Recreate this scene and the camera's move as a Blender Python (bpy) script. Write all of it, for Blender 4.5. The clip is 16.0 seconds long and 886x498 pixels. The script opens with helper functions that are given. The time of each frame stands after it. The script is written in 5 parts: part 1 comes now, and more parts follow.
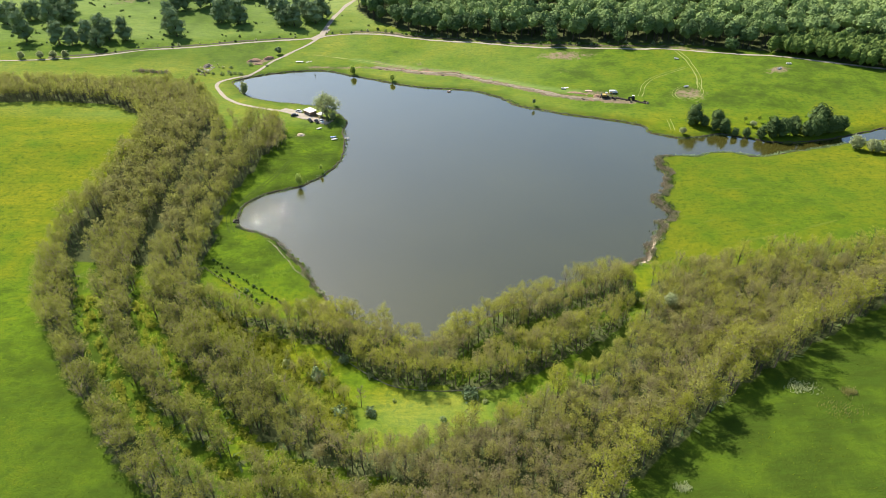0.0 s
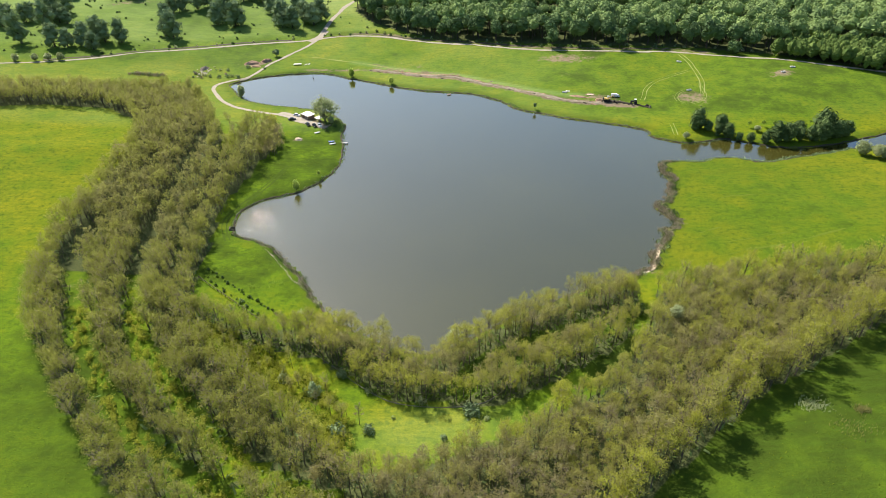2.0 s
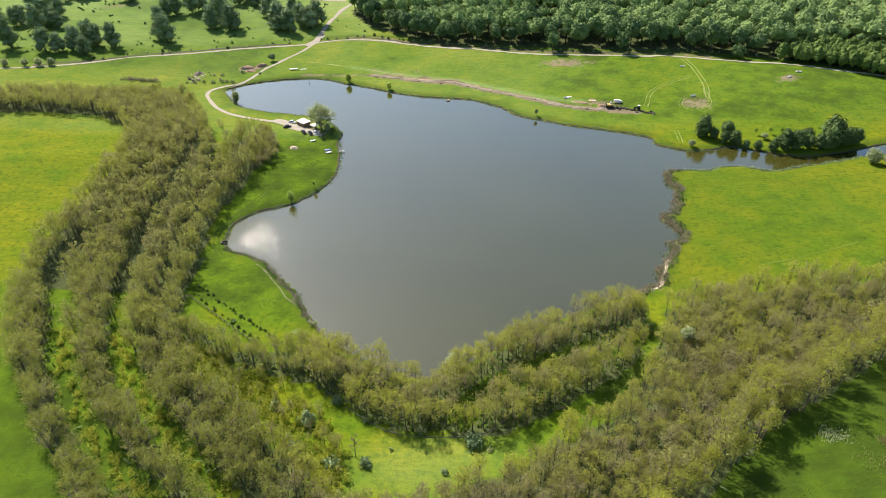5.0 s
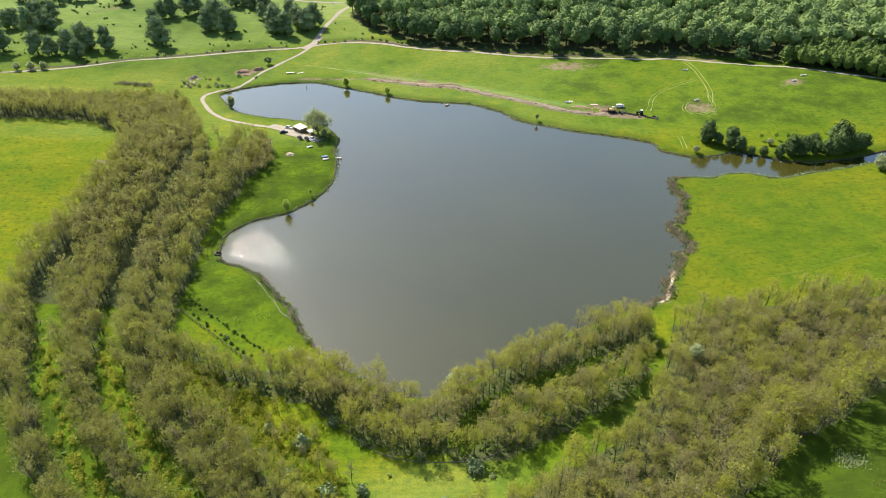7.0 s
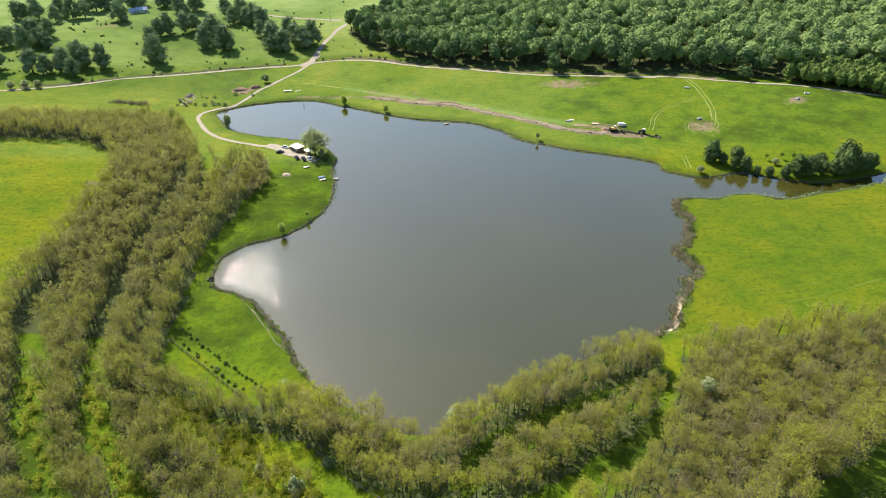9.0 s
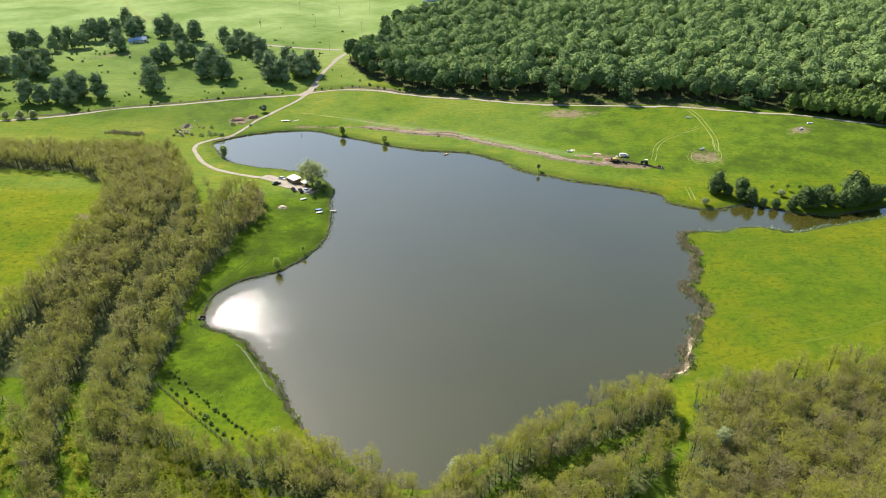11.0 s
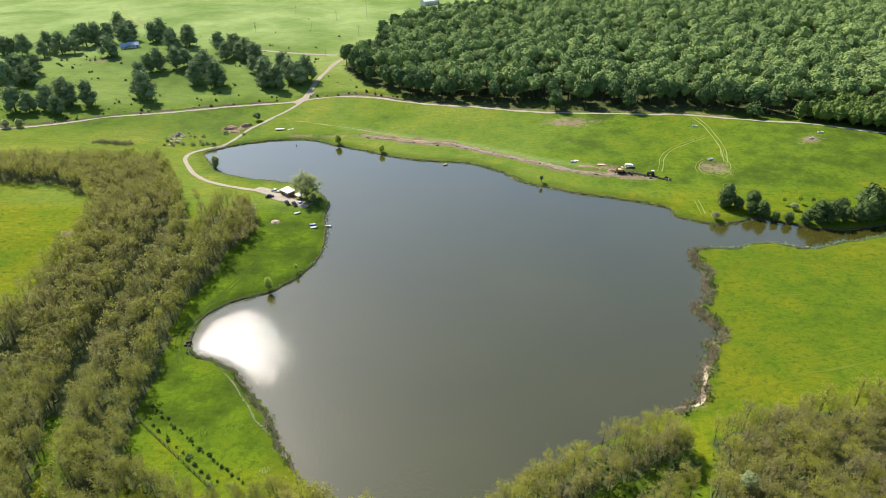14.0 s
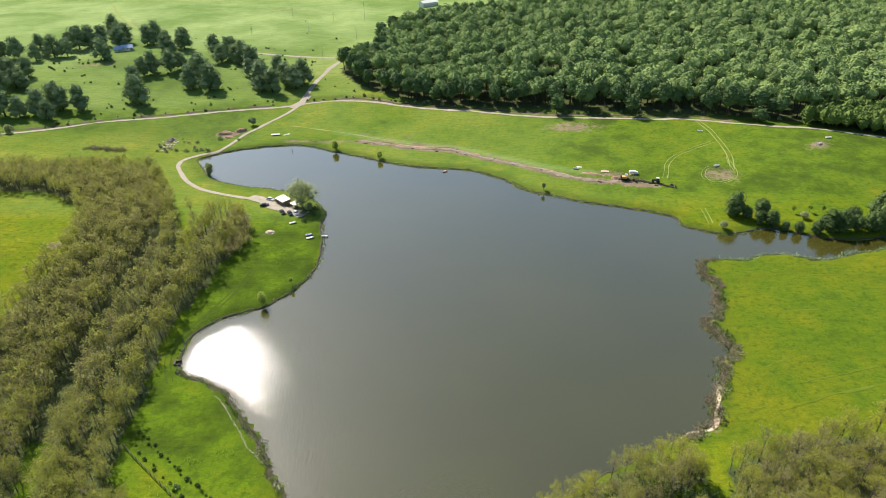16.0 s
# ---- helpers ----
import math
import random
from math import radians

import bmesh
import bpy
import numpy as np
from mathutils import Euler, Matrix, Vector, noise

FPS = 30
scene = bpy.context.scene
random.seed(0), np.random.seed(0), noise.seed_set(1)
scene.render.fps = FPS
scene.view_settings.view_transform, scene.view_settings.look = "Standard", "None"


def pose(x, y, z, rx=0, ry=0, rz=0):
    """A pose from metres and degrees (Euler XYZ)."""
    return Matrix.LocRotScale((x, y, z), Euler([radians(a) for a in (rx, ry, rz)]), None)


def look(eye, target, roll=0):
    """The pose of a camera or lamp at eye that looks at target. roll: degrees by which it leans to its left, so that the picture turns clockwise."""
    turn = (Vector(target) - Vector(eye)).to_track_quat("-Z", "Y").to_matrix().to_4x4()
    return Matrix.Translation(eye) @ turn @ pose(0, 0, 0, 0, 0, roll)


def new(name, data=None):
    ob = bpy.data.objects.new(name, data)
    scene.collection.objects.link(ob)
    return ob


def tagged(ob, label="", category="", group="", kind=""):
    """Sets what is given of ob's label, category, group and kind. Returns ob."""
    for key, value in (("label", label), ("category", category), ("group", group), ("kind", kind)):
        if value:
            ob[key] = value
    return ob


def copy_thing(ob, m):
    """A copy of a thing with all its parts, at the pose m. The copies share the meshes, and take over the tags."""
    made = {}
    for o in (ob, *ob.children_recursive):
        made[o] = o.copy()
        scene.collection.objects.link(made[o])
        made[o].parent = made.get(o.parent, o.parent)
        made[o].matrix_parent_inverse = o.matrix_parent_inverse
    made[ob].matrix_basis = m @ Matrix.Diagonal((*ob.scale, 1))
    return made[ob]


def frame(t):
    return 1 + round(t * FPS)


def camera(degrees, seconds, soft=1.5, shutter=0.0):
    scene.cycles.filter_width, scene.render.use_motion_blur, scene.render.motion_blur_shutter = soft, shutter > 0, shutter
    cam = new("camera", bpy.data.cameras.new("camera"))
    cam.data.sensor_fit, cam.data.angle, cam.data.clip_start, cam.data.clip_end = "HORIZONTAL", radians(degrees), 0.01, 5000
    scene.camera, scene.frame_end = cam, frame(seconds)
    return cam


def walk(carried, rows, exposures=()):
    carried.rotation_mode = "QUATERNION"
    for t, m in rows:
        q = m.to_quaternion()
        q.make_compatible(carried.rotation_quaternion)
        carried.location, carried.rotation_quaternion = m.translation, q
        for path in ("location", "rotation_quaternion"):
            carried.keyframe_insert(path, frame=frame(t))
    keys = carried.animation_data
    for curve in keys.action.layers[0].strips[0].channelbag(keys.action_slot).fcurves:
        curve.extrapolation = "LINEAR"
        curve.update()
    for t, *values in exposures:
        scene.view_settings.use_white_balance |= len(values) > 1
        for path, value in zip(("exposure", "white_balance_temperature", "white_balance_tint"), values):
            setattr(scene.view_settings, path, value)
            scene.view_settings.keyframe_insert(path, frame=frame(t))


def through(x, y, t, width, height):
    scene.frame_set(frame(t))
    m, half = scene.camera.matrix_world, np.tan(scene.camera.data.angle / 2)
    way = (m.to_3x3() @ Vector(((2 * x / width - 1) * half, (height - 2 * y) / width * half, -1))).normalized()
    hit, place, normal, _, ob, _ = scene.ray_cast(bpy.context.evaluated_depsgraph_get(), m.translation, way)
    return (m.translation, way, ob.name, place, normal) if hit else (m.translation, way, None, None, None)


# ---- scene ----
cam = camera(72.04, 16.0, soft=0.75)
ROWS = [
    (0.0, 0.01, -0.00, 120.03, -0.003, -33.268, 1.271),
    (0.5, -0.07, 1.31, 120.03, -0.012, -33.262, 1.250),
    (1.0, -0.16, 2.64, 120.04, -0.025, -33.257, 1.234),
    (1.5, -0.24, 4.00, 120.05, -0.043, -33.251, 1.222),
    (2.0, -0.31, 5.39, 120.05, -0.065, -33.246, 1.215),
    (2.5, -0.38, 6.82, 120.06, -0.089, -33.240, 1.212),
    (3.0, -0.45, 8.29, 120.06, -0.117, -33.234, 1.212),
    (3.5, -0.51, 9.81, 120.06, -0.146, -33.229, 1.214),
    (4.0, -0.58, 11.37, 120.07, -0.177, -33.223, 1.218),
    (6.5, -0.87, 19.80, 120.08, -0.347, -33.195, 1.252),
    (7.0, -0.93, 21.61, 120.08, -0.381, -33.190, 1.259),
    (7.5, -0.99, 23.45, 120.08, -0.416, -33.184, 1.266),
    (8.0, -1.04, 25.33, 120.08, -0.450, -33.179, 1.273),
    (8.5, -1.10, 27.24, 120.08, -0.484, -32.670, 1.278),
    (9.0, -1.16, 29.18, 120.08, -0.518, -31.950, 1.283),
    (9.5, -1.23, 31.14, 120.08, -0.551, -31.220, 1.287),
    (10.0, -1.29, 33.13, 120.08, -0.584, -30.520, 1.291),
    (10.5, -1.36, 35.14, 120.08, -0.617, -29.970, 1.293),
    (11.0, -1.43, 37.17, 120.08, -0.649, -29.650, 1.295),
    (11.5, -1.50, 39.22, 120.08, -0.681, -29.519, 1.296),
    (12.0, -1.57, 41.29, 120.07, -0.713, -29.511, 1.297),
    (12.5, -1.65, 43.38, 120.07, -0.746, -29.502, 1.298),
    (13.0, -1.74, 45.49, 120.07, -0.779, -29.494, 1.299),
    (13.5, -1.82, 47.62, 120.06, -0.813, -29.485, 1.300),
    (14.0, -1.92, 49.77, 120.06, -0.849, -29.477, 1.302),
    (14.5, -2.01, 51.96, 120.05, -0.886, -29.468, 1.305),
    (15.0, -2.11, 54.17, 120.05, -0.925, -29.460, 1.310),
    (15.5, -2.22, 56.42, 120.04, -0.966, -29.451, 1.316),
    (16.0, -2.33, 58.72, 120.04, -1.011, -29.443, 1.325),
]
walk(cam, [(t, pose(x, y, z, 90 + pitch, roll, yaw)) for t, x, y, z, yaw, pitch, roll in ROWS],
     [(0.0, 0.90), (8.5, 0.90), (11.5, 0.83), (16.0, 0.77)])

# ---- world, sun, exposure ----
SUN_UP, SUN_LEFT = 46.0, 34.5
world = bpy.data.worlds.new("sky")
scene.world = world
world.use_nodes = True
sky = world.node_tree.nodes.new("ShaderNodeTexSky")
sky.sky_type, sky.sun_disc = "NISHITA", False
sky.sun_elevation, sky.sun_rotation = radians(SUN_UP), radians(-SUN_LEFT)
sky.air_density, sky.dust_density, sky.ozone_density = 1.45, 1.9, 6.0
world.node_tree.nodes["Background"].inputs["Strength"].default_value = 0.085
world.node_tree.links.new(sky.outputs["Color"], world.node_tree.nodes["Background"].inputs["Color"])
sun = new("sun", bpy.data.lights.new("sun", "SUN"))
sun.data.energy, sun.data.angle, sun.data.color = 5.0, radians(0.5), (1.0, 0.90, 0.80)
a, b = radians(SUN_LEFT), radians(SUN_UP)
sun.matrix_world = look((-math.sin(a) * math.cos(b) * 300, math.cos(a) * math.cos(b) * 300, math.sin(b) * 300), (0, 0, 0))

# ---- materials ----
def shader(name, rough=0.9, spec=0.3, metal=0.0):
    m = bpy.data.materials.new(name)
    m.use_nodes = True
    t = m.node_tree
    b = t.nodes["Principled BSDF"]
    b.inputs["Roughness"].default_value, b.inputs["Specular IOR Level"].default_value, b.inputs["Metallic"].default_value = rough, spec, metal
    return m, t, b


def add(t, kind, **values):
    n = t.nodes.new(kind)
    for key, value in values.items():
        n.inputs[key.replace("_", " ")].default_value = value
    return n


def noise_at(t, scale, detail=4.0, rough=0.55, stretch=None):
    """A noise over the world's own metres."""
    g = add(t, "ShaderNodeNewGeometry")
    n = add(t, "ShaderNodeTexNoise", Scale=scale, Detail=detail, Roughness=rough)
    if stretch:
        v = t.nodes.new("ShaderNodeMapping")
        v.inputs["Scale"].default_value = stretch
        t.links.new(g.outputs["Position"], v.inputs["Vector"])
        t.links.new(v.outputs["Vector"], n.inputs["Vector"])
    else:
        t.links.new(g.outputs["Position"], n.inputs["Vector"])
    return n.outputs["Fac"]


def ramp(t, fac, stops):
    r = t.nodes.new("ShaderNodeValToRGB")
    while len(r.color_ramp.elements) < len(stops):
        r.color_ramp.elements.new(0.5)
    for e, (at, c) in zip(r.color_ramp.elements, stops):
        e.position, e.color = at, (*c, 1)
    t.links.new(fac, r.inputs["Fac"])
    return r.outputs["Color"]


def mix(t, fac, a, b, kind="MIX"):
    n = t.nodes.new("ShaderNodeMix")
    n.data_type, n.blend_type = "RGBA", kind
    for socket, value in ((n.inputs[0], fac), (n.inputs[6], a), (n.inputs[7], b)):
        if isinstance(value, bpy.types.NodeSocket):
            t.links.new(value, socket)
        else:
            socket.default_value = value if isinstance(value, float) else (*value, 1)
    return n.outputs[2]


def calc(t, op, a, b=0.0, c=0.0):
    n = t.nodes.new("ShaderNodeMath")
    n.operation = op
    for socket, value in zip(n.inputs, (a, b, c)):
        if isinstance(value, bpy.types.NodeSocket):
            t.links.new(value, socket)
        else:
            socket.default_value = value
    return n.outputs[0]


def bump(t, b, height, strength, distance):
    n = add(t, "ShaderNodeBump", Strength=strength, Distance=distance)
    t.links.new(height, n.inputs["Height"])
    t.links.new(n.outputs["Normal"], b.inputs["Normal"])


def plain(name, low, high, scale, rough=0.8, spec=0.3, relief=0.2, deep=0.05, metal=0.0):
    """A surface between two colours, mottled at two sizes."""
    m, t, b = shader(name, rough, spec, metal)
    big, fine = noise_at(t, scale), noise_at(t, scale * 7, 3)
    f = calc(t, "ADD", calc(t, "MULTIPLY", big, 0.6), calc(t, "MULTIPLY", fine, 0.4))
    t.links.new(ramp(t, f, [(0.3, low), (0.7, high)]), b.inputs["Base Color"])
    bump(t, b, fine, relief, deep)
    return m


def foliage(name, colours, through=0.3, glow=(0.25, 0.4, 0.05), rough=0.8, spec=0.08, mixed=(0.26, 0.46, 0.5)):
    """Leaves: each clump takes its own shade of the ramp, each tree its own drift, and some light passes through."""
    m, t, b = shader(name, rough, spec)
    g = add(t, "ShaderNodeNewGeometry")
    o = add(t, "ShaderNodeObjectInfo")
    drift = noise_at(t, 0.075, 3)
    own = t.nodes.new("ShaderNodeAttribute")
    own.attribute_name = "tree"
    each = calc(t, "ADD", calc(t, "MULTIPLY", o.outputs["Random"], mixed[1] * 0.5), calc(t, "MULTIPLY", own.outputs["Fac"], mixed[1]))
    f = calc(t, "ADD", calc(t, "MULTIPLY", g.outputs["Random Per Island"], mixed[0]), calc(t, "ADD", each, calc(t, "MULTIPLY", drift, mixed[2])))
    n = len(colours)
    c = ramp(t, f, [(0.15 + 0.75 * k / (n - 1), col) for k, col in enumerate(colours)])
    t.links.new(c, b.inputs["Base Color"])
    tr = t.nodes.new("ShaderNodeBsdfTranslucent")
    t.links.new(mix(t, 0.5, c, glow), tr.inputs["Color"])
    mx = t.nodes.new("ShaderNodeMixShader")
    mx.inputs[0].default_value = through
    t.links.new(b.outputs[0], mx.inputs[1])
    t.links.new(tr.outputs[0], mx.inputs[2])
    t.links.new(mx.outputs[0], t.nodes["Material Output"].inputs["Surface"])
    return m


def grass_material():
    """Meadow: lush and dry drifts, dark tufts, yellow flower haze; worn soil, rank grass, painted distance haze and
    tree-shaded litter where the attribute 'cover' says so.
    """
    m, t, b = shader("meadow_grass", 1.0, 0.04)
    cover = t.nodes.new("ShaderNodeAttribute")
    cover.attribute_name = "cover"
    parts = t.nodes.new("ShaderNodeSeparateColor")
    t.links.new(cover.outputs["Color"], parts.inputs["Color"])
    soil, pale, rank = parts.outputs[0], parts.outputs[1], parts.outputs[2]
    far, mid, near, fine = noise_at(t, 0.018, 3), noise_at(t, 0.09, 5, 0.6), noise_at(t, 0.55, 4, 0.65), noise_at(t, 2.6, 3, 0.7)
    tone = t.nodes.new("ShaderNodeAttribute")
    tone.attribute_name = "tone"
    drift = calc(t, "ADD", calc(t, "MULTIPLY", calc(t, "SUBTRACT", far, .5), 0.8), calc(t, "ADD", calc(t, "MULTIPLY", calc(t, "SUBTRACT", mid, .5), 1.15), calc(t, "MULTIPLY", calc(t, "SUBTRACT", near, .5), 0.3)))
    base = ramp(t, calc(t, "ADD", tone.outputs["Fac"], drift),
                [(0.02, (0.036, 0.058, 0.006)), (0.32, (0.100, 0.166, 0.008)), (0.60, (0.160, 0.189, 0.008)), (0.90, (0.240, 0.232, 0.010))])
    base = mix(t, ramp(t, near, [(0.30, (0.8, 0.8, 0.8)), (0.50, (0, 0, 0))]), base, (0.046, 0.085, 0.008))
    base = mix(t, ramp(t, fine, [(0.38, (0.5, 0.5, 0.5)), (0.56, (0, 0, 0))]), base, (0.042, 0.076, 0.008))
    base = mix(t, ramp(t, noise_at(t, 0.22, 6, 0.7), [(0.60, (0, 0, 0)), (0.74, (0.12, 0.12, 0.12))]), base, (0.19, 0.20, 0.025))
    # Paler, bluer grass: dry verges, and distance haze painted over the far meadow.
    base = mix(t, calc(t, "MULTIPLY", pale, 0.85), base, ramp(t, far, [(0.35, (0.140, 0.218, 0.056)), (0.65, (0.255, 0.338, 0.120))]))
    base = mix(t, calc(t, "MULTIPLY", rank, calc(t, "ADD", 0.35, calc(t, "MULTIPLY", near, 0.9))), base, (0.040, 0.066, 0.009))
    streak = noise_at(t, 0.5, 4, 0.6, (0.22, 1.5, 1))
    base = mix(t, ramp(t, streak, [(0.36, (0.32, 0.32, 0.32)), (0.55, (0, 0, 0))]), base, (0.055, 0.105, 0.010))
    earth = ramp(t, calc(t, "ADD", calc(t, "MULTIPLY", mid, 0.4), calc(t, "MULTIPLY", fine, 0.6)), [(0.3, (0.062, 0.047, 0.029)), (0.7, (0.31, 0.25, 0.16))])
    edge = calc(t, "ADD", soil, calc(t, "ADD", calc(t, "MULTIPLY", calc(t, "SUBTRACT", near, 0.5), 1.5), calc(t, "MULTIPLY", calc(t, "SUBTRACT", noise_at(t, 0.2, 5, 0.65), 0.5), 1.4)))
    bare = ramp(t, calc(t, "MULTIPLY", edge, calc(t, "GREATER_THAN", soil, 0.02)), [(0.35, (0, 0, 0)), (0.75, (1, 1, 1))])
    base = mix(t, bare, base, earth)
    # Alpha of cover: leaf litter, darkened to carry the shade beneath trees.
    shaded_litter = ramp(t, calc(t, "ADD", cover.outputs["Alpha"], calc(t, "MULTIPLY", calc(t, "SUBTRACT", near, 0.5), 0.7)), [(0.42, (0, 0, 0)), (0.62, (1, 1, 1))])
    base = mix(t, shaded_litter, base, ramp(t, fine, [(0.3, (0.036, 0.054, 0.018)), (0.7, (0.095, 0.105, 0.042))]))
    t.links.new(base, b.inputs["Base Color"])
    bump(t, b, calc(t, "ADD", calc(t, "MULTIPLY", near, 0.6), calc(t, "MULTIPLY", fine, 0.4)), 0.9, 0.5)
    return m


def water_material():
    """Murky water with a coat layer added to strengthen its reflection; the attribute 'ripple' says how much a breeze
    strokes it.
    """
    m, t, b = shader("lake_water", 0.06, 0.5)
    b.inputs["IOR"].default_value = 1.45
    # Coat is no real film: added so distant water reflects more sky.
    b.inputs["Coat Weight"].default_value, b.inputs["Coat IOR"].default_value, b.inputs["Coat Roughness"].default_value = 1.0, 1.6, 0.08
    t.links.new(ramp(t, noise_at(t, 0.012, 3), [(0.35, (0.041, 0.041, 0.008)), (0.65, (0.051, 0.050, 0.010))]), b.inputs["Base Color"])
    patches = noise_at(t, 0.03, 3, 0.6, (1, 0.5, 1))
    t.links.new(calc(t, "ADD", 0.06, calc(t, "MULTIPLY", patches, 0.05)), b.inputs["Roughness"])
    w = calc(t, "ADD", calc(t, "MULTIPLY", noise_at(t, 0.55, 2, 0.5, (1, 0.85, 1)), 0.45), calc(t, "MULTIPLY", noise_at(t, 1.5, 2, 0.6, (1, 0.85, 1)), 0.6))
    ripple = t.nodes.new("ShaderNodeAttribute")
    ripple.attribute_name = "ripple"
    bump(t, b, calc(t, "MULTIPLY", w, ripple.outputs["Fac"]), 0.55, 0.45)
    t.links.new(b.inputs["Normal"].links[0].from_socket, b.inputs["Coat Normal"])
    return m


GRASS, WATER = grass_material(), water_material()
SOIL = plain("dark_bank_soil", (0.035, 0.03, 0.02), (0.09, 0.08, 0.05), 0.8, 0.9, 0.2, 0.6, 0.2)
GRAVEL = plain("pale_road_gravel", (0.25, 0.218, 0.16), (0.37, 0.335, 0.265), 0.5, 0.95, 0.2, 0.4, 0.08)
TRACK = plain("worn_grass_track", (0.17, 0.22, 0.04), (0.26, 0.28, 0.09), 0.8, 0.95, 0.1, 0.4, 0.08)
PALE_TRACK = plain("dry_pressed_grass", (0.17, 0.215, 0.05), (0.265, 0.29, 0.10), 0.8, 0.95, 0.1, 0.4, 0.08)
EARTH = plain("dug_earth", (0.22, 0.135, 0.085), (0.42, 0.29, 0.195), 0.45, 0.95, 0.15, 0.8, 0.25)
GREY_EARTH = plain("grey_dug_earth", (0.15, 0.125, 0.08), (0.30, 0.26, 0.185), 0.5, 0.95, 0.15, 0.8, 0.25)
DARK_EARTH = plain("dark_spoil", (0.03, 0.028, 0.022), (0.10, 0.085, 0.06), 0.9, 0.95, 0.15, 0.8, 0.25)
SAND = plain("pale_sand", (0.42, 0.34, 0.23), (0.62, 0.52, 0.37), 0.6, 0.95, 0.15, 0.4, 0.1)
BARK = plain("grey_bark", (0.07, 0.06, 0.045), (0.16, 0.135, 0.105), 1.5, 0.9, 0.2, 0.5, 0.05)
DARK_BARK = plain("dark_bark", (0.035, 0.03, 0.024), (0.09, 0.075, 0.06), 1.5, 0.9, 0.2, 0.5, 0.05)
TWIG = foliage("budding_twigs", [(0.19, 0.15, 0.125), (0.26, 0.215, 0.18), (0.34, 0.285, 0.235)], 0.3, (0.36, 0.30, 0.18))
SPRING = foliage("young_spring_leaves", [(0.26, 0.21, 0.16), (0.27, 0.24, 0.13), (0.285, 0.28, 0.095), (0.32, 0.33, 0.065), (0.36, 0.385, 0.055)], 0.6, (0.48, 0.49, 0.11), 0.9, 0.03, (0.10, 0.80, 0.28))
# Slightly greener leaves, also darkened in colour for the belt's backlit side.
SPRING_WEST = foliage("darker_olive_spring_leaves", [(0.172, 0.155, 0.107), (0.182, 0.178, 0.092), (0.190, 0.202, 0.072), (0.202, 0.223, 0.059), (0.234, 0.260, 0.054)], 0.6, (0.42, 0.43, 0.10), 0.9, 0.03, (0.10, 0.80, 0.28))
OAK = foliage("dark_oak_leaves", [(0.10, 0.150, 0.068), (0.195, 0.265, 0.125), (0.36, 0.44, 0.22)], 0.14, (0.26, 0.34, 0.14))
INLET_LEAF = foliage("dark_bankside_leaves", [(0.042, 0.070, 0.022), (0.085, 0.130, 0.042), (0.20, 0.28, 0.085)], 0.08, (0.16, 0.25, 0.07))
WOOD = foliage("broadleaf_forest_leaves", [(0.036, 0.066, 0.028), (0.072, 0.122, 0.046), (0.135, 0.206, 0.072), (0.225, 0.312, 0.102)], 0.03, (0.36, 0.48, 0.14))
BRUSH = foliage("yellow_green_brush_leaves", [(0.20, 0.22, 0.035), (0.27, 0.29, 0.04), (0.33, 0.35, 0.05)], 0.5, (0.45, 0.48, 0.07))
TUFT = foliage("meadow_tufts", [(0.085, 0.135, 0.010), (0.12, 0.17, 0.012), (0.16, 0.20, 0.015), (0.22, 0.24, 0.03)], 0.5, (0.26, 0.32, 0.03))
LUSH = foliage("lush_undergrowth", [(0.055, 0.095, 0.018), (0.085, 0.145, 0.022), (0.125, 0.19, 0.03)], 0.35, (0.2, 0.32, 0.04))
FRESH = foliage("fresh_green_leaves", [(0.16, 0.23, 0.035), (0.22, 0.30, 0.05), (0.29, 0.36, 0.065)], 0.55, (0.28, 0.42, 0.06))
WILLOW = foliage("grey_green_willow_leaves", [(0.26, 0.30, 0.155), (0.34, 0.38, 0.20), (0.43, 0.46, 0.26)], 0.6, (0.45, 0.52, 0.24))
STAND_LEAF = foliage("young_stand_leaves", [(0.048, 0.085, 0.022), (0.080, 0.130, 0.030), (0.135, 0.195, 0.046)], 0.03, (0.3, 0.42, 0.08))
SUN_LEAF = foliage("pale_new_leaves", [(0.24, 0.33, 0.06), (0.33, 0.42, 0.09), (0.42, 0.50, 0.13)], 0.65, (0.5, 0.62, 0.15))
STRAW = foliage("dry_straw", [(0.20, 0.22, 0.06), (0.28, 0.28, 0.10), (0.36, 0.34, 0.15)], 0.6, (0.4, 0.38, 0.14))
REED = foliage("dead_reeds", [(0.13, 0.11, 0.075), (0.36, 0.32, 0.235), (0.70, 0.64, 0.52)], 0.4, (0.4, 0.34, 0.2))
TRACK_SOFT = plain("pressed_grass", (0.034, 0.066, 0.008), (0.07, 0.10, 0.015), 0.8, 1.0, 0.05, 0.4, 0.08)
RANK_GRASS = plain("rank_meadow_grass", (0.075, 0.115, 0.010), (0.12, 0.16, 0.018), 0.8, 1.0, 0.05, 0.4, 0.08)
BLOSSOM = foliage("white_blossom", [(0.26, 0.32, 0.13), (0.38, 0.43, 0.23), (0.58, 0.60, 0.42)], 0.6, (0.6, 0.65, 0.4))

